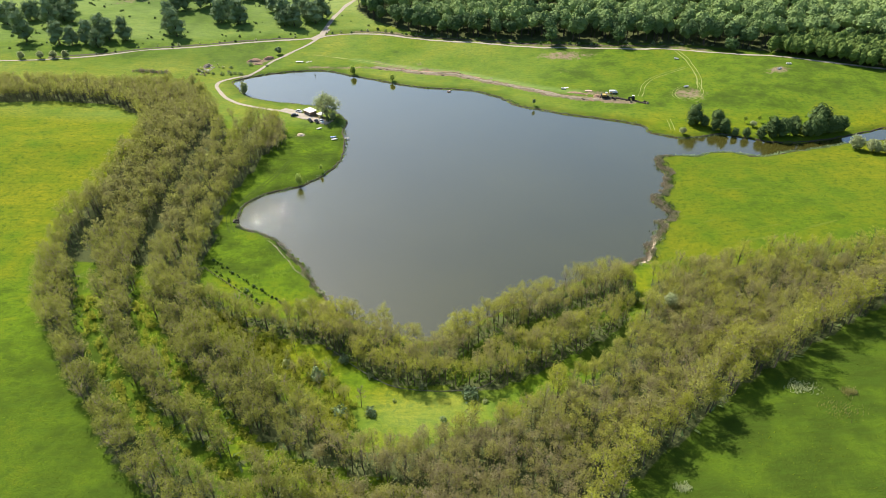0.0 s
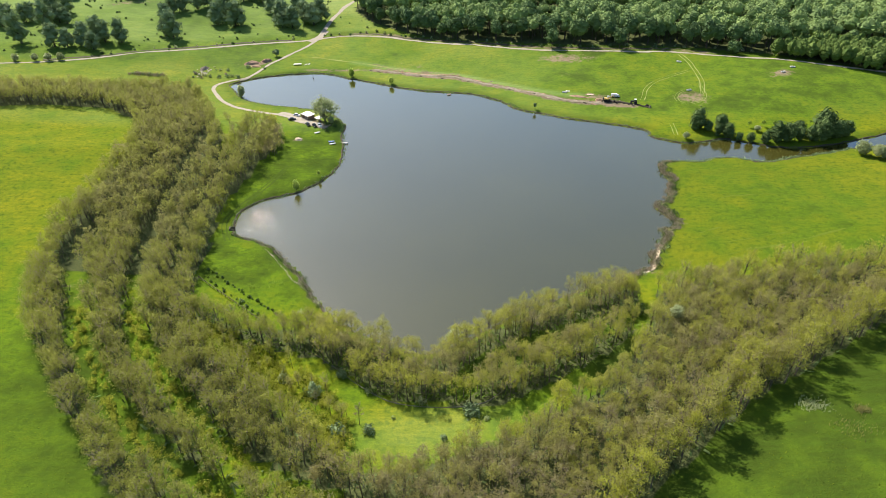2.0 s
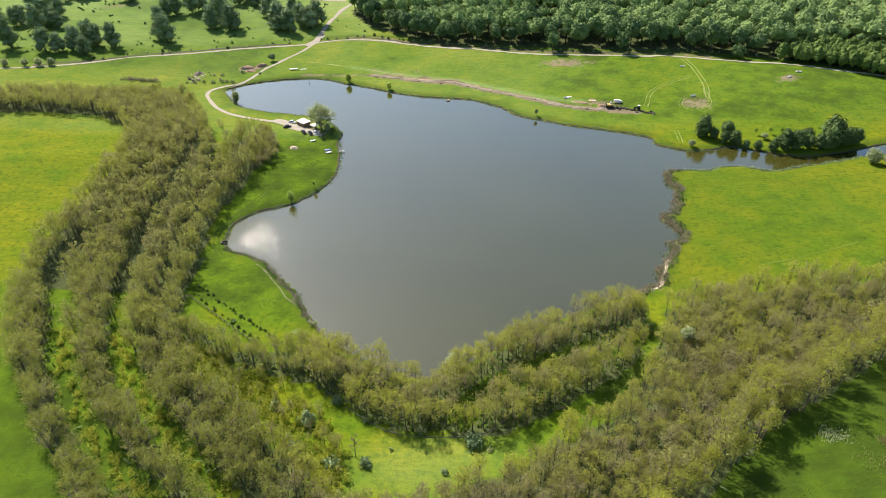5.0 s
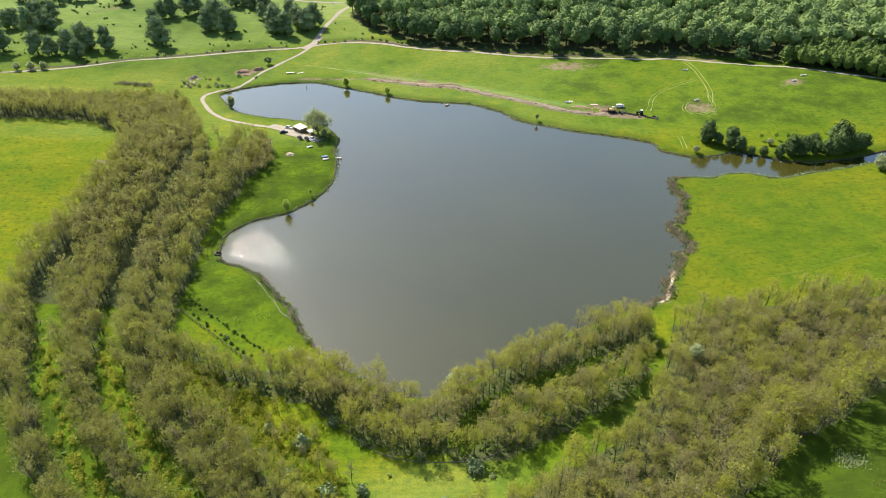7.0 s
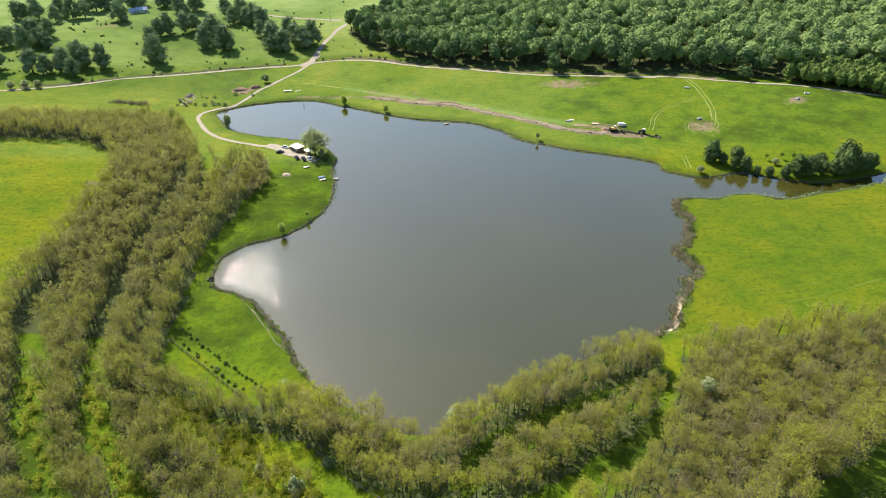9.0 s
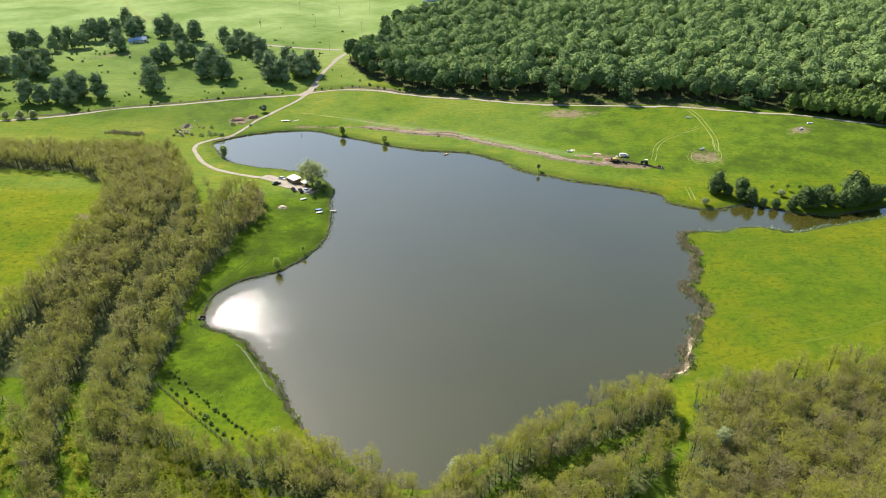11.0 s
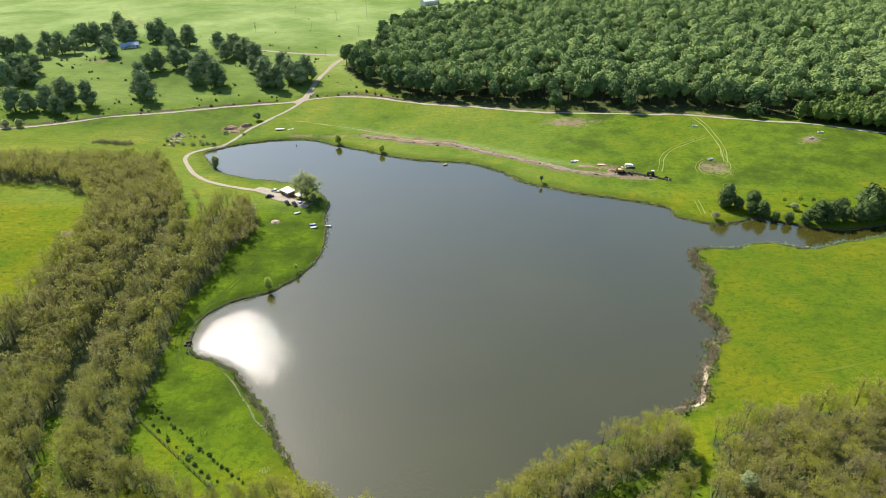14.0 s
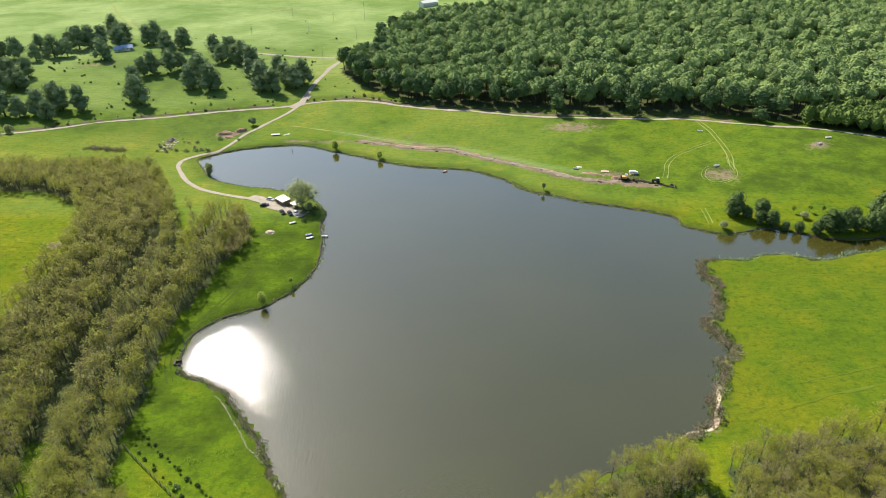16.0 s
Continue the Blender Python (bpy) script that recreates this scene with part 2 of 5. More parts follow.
# ---- the lie of the land ----
def spline(points, step, closed=False):
    """A Catmull-Rom curve through the points, resampled at even steps."""
    p = np.array(points, float)
    if closed:
        p = np.vstack([p[-1], p, p[0], p[1]])
    else:
        p = np.vstack([2 * p[0] - p[1], p, 2 * p[-1] - p[-2]])
    u = np.linspace(0, 1, 12, endpoint=False)[:, None]
    out = []
    for a, b, c, d in zip(p[:-3], p[1:-2], p[2:-1], p[3:]):
        out.append(0.5 * (2 * b + (c - a) * u + (2 * a - 5 * b + 4 * c - d) * u ** 2 + (3 * b - a - 3 * c + d) * u ** 3))
    out = np.vstack(out + [p[-2][None]])
    run = np.concatenate([[0], np.cumsum(np.linalg.norm(np.diff(out, axis=0), axis=1))])
    s = np.linspace(0, run[-1], max(2, int(run[-1] / step) + 1))
    return np.stack([np.interp(s, run, out[:, k]) for k in (0, 1)], -1)


def inside(poly, x, y):
    """Which of the points (arrays x, y) lie inside the polygon."""
    poly, hit = np.asarray(poly, float), np.zeros(np.shape(x), bool)
    for (ax, ay), (bx, by) in zip(poly, np.roll(poly, -1, 0)):
        cross = (ay > y) != (by > y)
        hit ^= cross & (x < ax + (bx - ax) * (y - ay) / (by - ay if by != ay else 1e-9))
    return hit


def away(line, x, y, closed=False):
    """Distance of the points from a polyline."""
    line = np.asarray(line, float)
    ends = np.roll(line, -1, 0) if closed else line[1:]
    best = np.full(np.shape(x), 1e12)
    for (ax, ay), (bx, by) in zip(line, ends):
        dx, dy = bx - ax, by - ay
        k = np.clip(((x - ax) * dx + (y - ay) * dy) / (dx * dx + dy * dy + 1e-9), 0, 1)
        np.minimum(best, (x - ax - k * dx) ** 2 + (y - ay - k * dy) ** 2, out=best)
    return np.sqrt(best)


NORTH_SHORE = [(-134, 380), (-123, 391), (-102, 398), (-80, 398), (-60, 386), (-44, 377), (-21, 363), (0, 357), (12, 354), (23, 347), (31, 339), (38, 329),
               (48, 320), (68, 309.5), (81, 304), (93, 298), (99.5, 293), (100, 286), (106, 281), (114, 277), (124, 278), (135, 281), (145, 275), (159, 270), (176, 271), (215, 283)]
EAST_SHORE = [(215, 273), (186, 266), (170, 261), (154, 258), (147, 255), (139, 255), (130, 259), (119, 258), (114, 255.5), (101, 257), (94.6, 254.5), (93.7, 242), (90.5, 229), (88, 221), (83, 218), (82, 214.5),
              (84.7, 208.5), (84.2, 202), (79.6, 198.5), (77.2, 193.3), (74.7, 187.6), (69.7, 179.8), (67.7, 173.6), (64, 172), (58, 170)]
SOUTH_SHORE = [(48, 164.5), (34, 158.5), (18, 149), (6, 140.5), (-4, 135), (-13, 134.5), (-24.5, 140.5), (-36, 149.5)]
WEST_SHORE = [(-40.5, 155.8), (-44.8, 162), (-49.5, 170), (-57.9, 181.8), (-64, 190), (-72, 195.8), (-81.5, 201), (-84, 210), (-84, 217), (-82, 222), (-75, 228), (-69, 231), (-64, 234), (-59, 239), (-55, 246), (-52, 253),
              (-50, 262), (-50, 272), (-52, 287), (-54, 298), (-55, 309), (-63, 324), (-74, 332), (-88, 337), (-101, 341), (-118, 351), (-130, 368)]
rough = np.random.RandomState(5)
SHORE = spline(NORTH_SHORE + EAST_SHORE + SOUTH_SHORE + WEST_SHORE, 1.6, True)[:-1]
wander = np.convolve(rough.normal(0, 1, len(SHORE) + 4), np.ones(5) / 5, "valid")[: len(SHORE)]
turn_ = np.roll(SHORE, -1, 0) - np.roll(SHORE, 1, 0)
turn_ /= np.linalg.norm(turn_, axis=1)[:, None]
SHORE = SHORE + np.stack([-turn_[:, 1], turn_[:, 0]], -1) * wander[:, None] * 0.9


def lake_side(x, y):
    """Distance from the water's edge, negative over the water."""
    return away(SHORE, x, y, True) * np.where(inside(SHORE, x, y), -1, 1)


def swell(x, y, size, seed):
    """A soft, slow undulation between about -1 and 1."""
    return (np.sin(x / size + seed) * np.cos(y / size * 1.13 - seed * 1.7) + 0.6 * np.sin(x / size * 2.3 - y / size * 1.7 + seed * 3.1)
            + 0.35 * np.cos(x / size * 4.1 + y / size * 3.3 + seed)) / 1.6


def land(x, y, s=None):
    """Height of the ground: a shallow bowl round the lake, with a cut bank at the water."""
    x, y = np.asarray(x, float), np.asarray(y, float)
    s = lake_side(x, y) if s is None else s
    out = np.maximum(s, 0)
    steep = 0.088 + 0.055 / (1 + np.exp((y - 150) / 18)) + 0.02 / (1 + np.exp((x + 110) / 15))
    rise = steep * 12 * np.log1p(np.exp(np.clip((out - 18) / 12, -30, 30)))
    rise = np.where(out > 300, steep * (out - 18), rise)
    rise = 27 * np.tanh(rise / 27)
    bank = 0.75 * np.clip(s / 1.3, 0, 1) + 0.012 * np.clip(out, 0, 25)
    bed = -0.35 - 0.12 * np.minimum(np.maximum(-s, 0), 25)
    rolls = (0.09 * swell(x, y, 9, 1.3) + 0.5 * swell(x, y, 37, 4.2)) * np.clip((out - 4) / 25, 0, 1)
    rise = rise + 4.5 * np.exp(-((x - 225) / 60) ** 2 - ((y - 350) / 45) ** 2) * np.clip(out / 40, 0, 1)
    return np.where(s > 0, rise + bank + rolls, bed)

# ---- ground and water ----
def mesh_of(name, verts, faces, mats, slots=None, smooth=False, own=None):
    """A mesh from arrays: verts (n, 3), faces (m, 3 or 4), a slot per face."""
    me = bpy.data.meshes.new(name)
    verts, faces = np.asarray(verts, np.float32), np.asarray(faces, np.int32)
    k = faces.shape[1]
    me.vertices.add(len(verts))
    me.vertices.foreach_set("co", verts.ravel())
    me.loops.add(faces.size)
    me.loops.foreach_set("vertex_index", faces.ravel())
    me.polygons.add(len(faces))
    me.polygons.foreach_set("loop_start", np.arange(len(faces), dtype=np.int32) * k)
    me.polygons.foreach_set("loop_total", np.full(len(faces), k, np.int32))
    for m in mats:
        me.materials.append(m)
    if slots is not None:
        me.polygons.foreach_set("material_index", np.asarray(slots, np.int32))
    me.polygons.foreach_set("use_smooth", np.full(len(faces), smooth))
    if own is not None:
        me.attributes.new("tree", "FLOAT", "POINT").data.foreach_set("value", np.asarray(own, np.float32))
    me.update(calc_edges=True)
    return me


def sheet(nx, ny):
    i = np.arange((nx - 1) * (ny - 1))
    r, c = i // (nx - 1), i % (nx - 1)
    a = r * nx + c
    return np.stack([a, a + 1, a + nx + 1, a + nx], -1)


ROAD_WEST = [(-330, 372), (-290, 386), (-253, 400), (-229, 415), (-204, 431), (-172, 441), (-140, 452), (-112, 458), (-95, 464)]
ROAD_EAST = [(-95, 464), (-83, 468), (-68, 469), (-45, 464), (-22, 452), (2, 442), (25, 434), (59, 421), (91, 411), (121, 402), (140, 399), (164, 388), (183, 380), (202, 373), (230, 356), (300, 320)]
ROAD_HILL = [(-95, 464), (-92, 486), (-90, 511), (-85, 536), (-79, 556), (-70, 575)]
ROAD_FAR = [(-84, 569), (-99, 570), (-123, 574), (-150, 580)]
ROAD_LAKE = [(-95, 462), (-101, 446), (-112, 427), (-119, 414), (-123, 400), (-128, 389), (-136, 384), (-142, 376), (-141, 366), (-133, 351), (-123, 339), (-111, 331), (-95, 324), (-84, 320), (-75, 314), (-69, 306)]
DIRT_LINE = [(-93, 404), (-74, 401.5), (-60, 400), (-47, 399), (-33, 393), (-20, 385.5), (-7, 381), (5.5, 378), (20.5, 368), (34.7, 358.5), (48, 348), (60.4, 337.5), (73, 331), (84, 328.5), (100, 323)]
DRY_LINE = [(-92, 427), (-74, 420.5), (-62.6, 415.6), (-48, 408), (-34, 399), (-13.6, 388.5), (5.5, 382.5), (21, 374), (35.5, 364), (49, 353.5), (62, 345), (75, 339)]
WOOD_EDGE = [(-75, 540), (-72, 526), (-56, 499), (-30, 471), (-7, 454), (26, 444), (63, 432.5), (96, 421.5), (117, 414.5), (139, 409), (166, 400.5), (182, 392.5), (201, 384), (219, 370), (233, 358), (330, 316),
             (620, 420), (620, 900), (150, 790), (44, 706), (-6, 680), (-40, 645), (-49, 612), (-49, 568), (-58, 560), (-72, 552)]

BELT_OUT = [(-320, 296), (-241, 315), (-215, 324), (-183, 323), (-162, 306), (-148, 279), (-145, 256), (-146, 233), (-143, 208), (-141, 187), (-135.8, 169), (-126.8, 150.6), (-117, 134.8), (-106, 121), (-99, 112),
            (-88, 101), (-78, 90), (-67, 80), (-50, 66), (-25, 56), (10, 54), (26, 63.5), (37, 80), (54, 93), (72, 108), (90.3, 118.5), (112.5, 132), (158, 156), (230, 180)]
BELT_IN = [(230, 172), (141, 166.5), (124, 167), (106, 167.3), (94, 166), (81, 164), (69.5, 161), (64.5, 157.5), (60.5, 147), (52, 131.5), (45, 122), (37, 114.5), (26, 109), (14, 100.5), (2, 96.5), (-13, 90), (-25, 91), (-36, 104), (-52, 118), (-70, 134), (-80, 148), (-84.5, 167), (-87, 191), (-90, 208),
           (-90, 230), (-86, 253), (-83, 278), (-84, 294), (-92, 300), (-100, 298), (-100.5, 283), (-101.5, 270), (-104, 263), (-107, 272), (-109, 283), (-113, 292), (-123, 312), (-134, 333), (-146, 355), (-194, 354), (-223, 346), (-320, 322)]
SHORE_BAND = [(-82, 159), (-73, 150.5), (-67, 146.5), (-60, 144), (-53, 143), (-46, 143.5), (-40, 144.5), (-36, 144.6), (-29, 141), (-22, 138), (-15.6, 134.6), (-11.8, 132), (-8.2, 131.4), (-3.2, 132.4), (3.5, 135.7), (9, 140), (17.4, 146.6), (27, 152.6), (37.5, 157.6), (46.5, 160.7), (54.3, 161.8), (57.5, 162),
              (59, 156), (55.5, 144), (50, 135), (39, 127), (24, 117.5), (14.5, 112.5), (0, 112.5), (-15, 114), (-21, 118), (-28, 124), (-39, 131), (-60, 138), (-80, 148)]
THICKET = [(-80, 150), (-70, 134), (-36, 104), (-25, 91), (-23, 104), (-33, 120), (-58, 139)]
LANES = [[(-132, 200), (-130, 186), (-126, 173), (-116, 157), (-101, 130), (-86, 112), (-74, 100), (-61, 90), (-43, 80)],
         [(-117, 290), (-115, 262), (-113, 240), (-112, 218), (-109, 194), (-105, 174), (-99, 158), (-87, 133), (-73, 117), (-62, 105), (-49, 93), (-30, 83), (-10, 78)],
         [(3, 119), (9, 128), (17, 131.5), (25, 135.5), (33, 138), (41, 142), (49, 145), (56, 149)],
         [(-88, 162), (-95, 184), (-98, 214), (-98, 243), (-95, 262), (-94, 290)],
         [(-106, 268), (-102, 256), (-99, 246)]]
LANE_WIDTHS = [3.4, 2.8, 3.3, 1.3, 1.1]
LANES = [spline(l, 4) for l in LANES]

STEP = 2.5
core_x, core_y = np.arange(-340, 342, STEP), np.arange(20, 702, STEP)
grow = np.array([6, 14, 25, 40, 60, 90, 130, 190, 270, 400, 600, 900, 1400, 2100, 3200, 4600], float)
xs = np.concatenate([core_x[0] - grow[::-1], core_x, core_x[-1] + grow])
ys = np.concatenate([core_y[0] - grow[::-1], core_y, core_y[-1] + np.concatenate([np.arange(6, 260, 8), 260 + grow])])
gx, gy = np.meshgrid(xs, ys)
gs = lake_side(gx, gy)
gz = land(gx, gy, gs)


def height(x, y):
    """Height of the ground sheet, as it is drawn."""
    x, y = np.asarray(x, float), np.asarray(y, float)
    i = np.clip(np.searchsorted(xs, x, "right") - 1, 0, len(xs) - 2)
    j = np.clip(np.searchsorted(ys, y, "right") - 1, 0, len(ys) - 2)
    u, v = (x - xs[i]) / (xs[i + 1] - xs[i]), (y - ys[j]) / (ys[j + 1] - ys[j])
    return (gz[j, i] * (1 - u) + gz[j, i + 1] * u) * (1 - v) + (gz[j + 1, i] * (1 - u) + gz[j + 1, i + 1] * u) * v


def spot(x, y, cx, cy, rx, ry, turn=0.0):
    """1 at the middle of an oval, 0 from its rim on."""
    c, s = math.cos(radians(turn)), math.sin(radians(turn))
    u, v = ((x - cx) * c + (y - cy) * s) / rx, ((y - cy) * c - (x - cx) * s) / ry
    return np.clip(1.4 - 1.4 * np.sqrt(u * u + v * v), 0, 1)


soil = np.zeros(gx.shape)
for cx, cy, rx, ry, turn, k in ((133.5, 330, 13, 11, 0, .75), (192, 352, 12, 6, 20, .8), (76, 401, 25, 11, -15, .72), (-128, 416, 13, 5, 20, 1.0), (-74, 286, 3, 2.5, 0, 1), (-152.5, 269, 6.5, 4.5, 0, 1), (-122, 162, 3, 5, 0, .5),
                                (-262, 547, 32, 12, 20, .5), (-70, 312, 11, 5, -50, .75), (85, 336, 18, 4, -25, .75), (-292, 692, 16, 7, 0, .6), (-308, 720, 6, 40, 15, .5), (-160, 760, 70, 12, 5, .45), (-20, 402, 14, 5, -30, .4), (75, 375, 10, 4, 0, .3)):
    soil = np.maximum(soil, k * spot(gx, gy, cx, cy, rx, ry, turn))
soil = np.maximum(soil, np.clip(1.45 - away(DIRT_LINE[3:], gx, gy) / 3.0, 0, 1))
soil = np.maximum(soil, 0.6 * np.clip(1.4 - away(DIRT_LINE[:4], gx, gy) / 3.0, 0, 1))
soil = np.maximum(soil, 0.55 * np.clip(1.4 - away(DRY_LINE[3:7], gx, gy) / 3.0, 0, 1))
soil = np.maximum(soil, 0.6 * spot(gx, gy, 84, 337, 15, 6, -25))
soil = np.maximum(soil, 0.45 * np.clip(1.35 - np.abs(away(EAST_SHORE[9:], gx, gy) - 1.0) / 1.8, 0, 1))
verge = 0.8 * np.clip(1.45 - away(DRY_LINE[2:], gx, gy) / 3.2, 0, 1)
# Distance haze put into the upper meadow's colour, stronger farther away.
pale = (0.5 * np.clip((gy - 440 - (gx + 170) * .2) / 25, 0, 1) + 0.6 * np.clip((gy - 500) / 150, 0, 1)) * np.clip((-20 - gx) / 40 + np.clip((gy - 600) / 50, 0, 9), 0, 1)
rank = np.maximum(0.5 * np.clip(1.3 - np.abs(gs - 2) / 3.5, 0, 1) * (gs > 0), 0.8 * np.clip(1 - away(ROAD_EAST, gx, gy - 8) / 7, 0, 1))
rank = np.maximum(rank, 0.85 * (inside(BELT_OUT + BELT_IN, gx, gy) | inside(SHORE_BAND, gx, gy)))
for l_ in LANES[:2]:
    rank = np.where((away(l_, gx, gy) < 3.2) & (gy < 172), 0.1, rank)
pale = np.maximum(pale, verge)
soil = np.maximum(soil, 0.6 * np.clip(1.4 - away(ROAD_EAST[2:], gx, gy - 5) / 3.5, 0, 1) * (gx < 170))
# North field paled slightly, also as painted haze.
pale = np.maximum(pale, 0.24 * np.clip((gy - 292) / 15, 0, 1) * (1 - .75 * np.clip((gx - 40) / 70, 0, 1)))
pale = np.maximum(pale, 0.3 * spot(gx, gy, -6, 104, 30, 13, 8))
rank = np.maximum(rank, inside(WOOD_EDGE, gx, gy) * 1.0)
rank = np.maximum(rank, 0.8 * spot(gx, gy, -73, 284, 10, 9))
rank = np.maximum(rank, 0.25 * np.clip((gy - 395) / 20, 0, 1) * np.clip((-120 - gx) / 25, 0, 1) * np.clip((445 + (gx + 170) * 0.25 - gy) / 15, 0, 1))
for line, wide, k in (([(136, 315), (152, 329), (160, 335), (174, 333), (207, 321)], 1.4, .5), ([(96, 238), (113, 243), (131, 245), (154, 237)], 2.0, .5), ([(78, 185), (101, 193), (129, 200), (160, 205)], 2.0, .45), ([(116, 352), (125, 319), (131, 307)], 1.5, .3)):
    rank = np.maximum(rank, k * np.clip(1.5 - away(line, gx, gy) / wide, 0, 1))
rank = np.maximum(rank, 0.55 * np.clip((150 - gy) / 20, 0, 1) * np.clip((gx - 30) / 10, 0, 1))
rank = np.maximum(rank, 0.32 * np.clip((gx - 62) / 10, 0, 1) * np.clip((gy - 150) / 20, 0, 1) * np.clip((262 - gy) / 10, 0, 1))
rank = np.maximum(rank, 0.5 * np.clip((135 - gy) / 30, 0, 1) * np.clip((-50 - gx) / 10, 0, 1))
me = mesh_of("ground", np.stack([gx, gy, gz], -1).reshape(-1, 3), sheet(len(xs), len(ys)), [GRASS], smooth=True)
tone = 0.5 + 0.1 * swell(gx, gy, 60, 2.4)
tone += 0.08 * np.clip((-40 - gx - np.clip((gy - 60) * .8, 0, 90)) / 14, 0, 1) * np.clip((335 - gy) / 15, 0, 1)
tone -= 0.44 * np.clip((150 - gy) / 20, 0, 1) * np.clip((gx - 30) / 10, 0, 1)
tone -= 0.36 * np.clip((200 - gy) / 90, 0, 1) * np.clip((-50 - gx) / 10, 0, 1)
tone += 0.04 * np.clip((gx - 70) / 20, 0, 1) * np.clip((gy - 150) / 20, 0, 1) * np.clip((265 - gy) / 10, 0, 1)
tone += 0.1 * spot(gx, gy, -6, 104, 34, 15, 8)
tone -= (0.07 + .2 * np.clip((gx - 30) / 70, 0, 1)) * np.clip((gx + 60) / 30, 0, 1) * np.clip((gy - 300) / 20, 0, 1) * np.clip((440 - gy) / 20, 0, 1)
tone -= 0.24 * np.clip((gy - 395) / 20, 0, 1) * np.clip((-100 - gx) / 25, 0, 1)
tone -= 0.30 * np.clip((gx + 92) / 4, 0, 1) * np.clip((-38 - gx) / 6, 0, 1) * np.clip((gy - 150) / 20, 0, 1) * np.clip((320 - gy) / 20, 0, 1)
# Floor of forest and belts: dark litter with tree shade in its colour.
shaded_litter = np.where(inside(WOOD_EDGE, gx, gy), 1.0, 0.0)
in_belt = inside(BELT_OUT + BELT_IN, gx, gy) | inside(SHORE_BAND, gx, gy)
for l_, w_ in zip(LANES[:3], LANE_WIDTHS):
    in_belt &= (away(l_, gx, gy) > w_ + 1.0) | (gy > 172)
shaded_litter = np.where(in_belt, 0.85, shaded_litter)
tint = me.attributes.new("tone", "FLOAT", "POINT")
tint.data.foreach_set("value", np.clip(tone, 0, 1).astype(np.float32).ravel())
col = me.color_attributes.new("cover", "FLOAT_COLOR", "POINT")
col.data.foreach_set("color", np.stack([soil, pale, rank, shaded_litter], -1).astype(np.float32).ravel())
tagged(new("ground", me), "gently rolling bright green spring meadow with worn patches", "meadow", kind="structure")

wx, wy = np.meshgrid(np.linspace(-150, 240, 200), np.linspace(120, 410, 150))
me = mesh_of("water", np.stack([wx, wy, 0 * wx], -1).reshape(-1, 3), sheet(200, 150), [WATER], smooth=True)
calm = np.clip(0.2 + (-lake_side(wx, wy) - 1.5) / 6, 0.2, 1) * (0.17 + 0.03 * swell(wx, wy, 13, 3.7))
calm *= 1 - 0.3 * np.clip((wy - 235) / 70, 0, 1)
calm *= 1 + 6.6 * np.exp(-((wx + 75) / 25) ** 2 - ((wy - 209) / 27) ** 2) + 1.1 * np.exp(-((wx + 50) / 40) ** 2 - ((wy - 180) / 40) ** 2)  # a breeze strokes the bay's tip
me.attributes.new("ripple", "FLOAT", "POINT").data.foreach_set("value", calm.astype(np.float32).ravel())
tagged(new("water", me),
       "murky olive-grey lake water with small ripples", "lake", kind="structure")


def strip(name, line, width, lift, material, label, category, ragged=0.25, seed=1, across=5, step=1.5, kind="structure", crown=0.06):
    """A road or track laid on the ground, with an uneven edge and a slight crown."""
    c = spline(line, step)
    d = np.gradient(c, axis=0)
    d /= np.linalg.norm(d, axis=1)[:, None]
    side = np.stack([-d[:, 1], d[:, 0]], -1)
    rs = np.random.RandomState(seed)
    soft = lambda: np.convolve(rs.normal(0, 1, len(c) + 6), np.ones(7) / 7, "valid")[: len(c)] * 2
    lo, hi = -width / 2 - ragged * soft(), width / 2 + ragged * soft()
    u = np.linspace(0, 1, across)
    off = lo[:, None] * (1 - u) + hi[:, None] * u
    x, y = c[:, None, 0] + side[:, None, 0] * off, c[:, None, 1] + side[:, None, 1] * off
    z = height(x, y) + lift + crown * (1 - (2 * u - 1) ** 2)
    ob = new(name, mesh_of(name, np.stack([x, y, z], -1).reshape(-1, 3), sheet(across, len(c)), [material], smooth=True))
    return tagged(ob, label, category, kind=kind)


strip("road_1", ROAD_WEST + ROAD_EAST[1:], 2.2, 0.14, GRAVEL, "pale gravel country road along the forest edge", "road", 0.3, 3)
strip("road_2", ROAD_LAKE, 2.2, 0.12, GRAVEL, "pale gravel track curving down to the lakeside shed", "road", 0.25, 4)
strip("road_3", ROAD_HILL, 3.2, 0.10, GRAVEL, "pale gravel track climbing from the junction past the wood", "road", 0.3, 5)
strip("road_5", [(-99, 459), (-95, 466), (-92, 474), (-91, 482)], 5.0, .17, GRAVEL, "wide worn gravel junction of three tracks", "road", .8, 8)
strip("far_path", [(-383, 836), (-359, 792), (-333, 744), (-312, 712), (-299, 693), (-283, 671)], 2.4, .12, TRACK, "faint pale path across the distant meadow", "path", .8, 7)
strip("road_4", ROAD_FAR, 3.0, 0.12, GRAVEL, "pale far track across the upper meadow", "road", 0.3, 6)

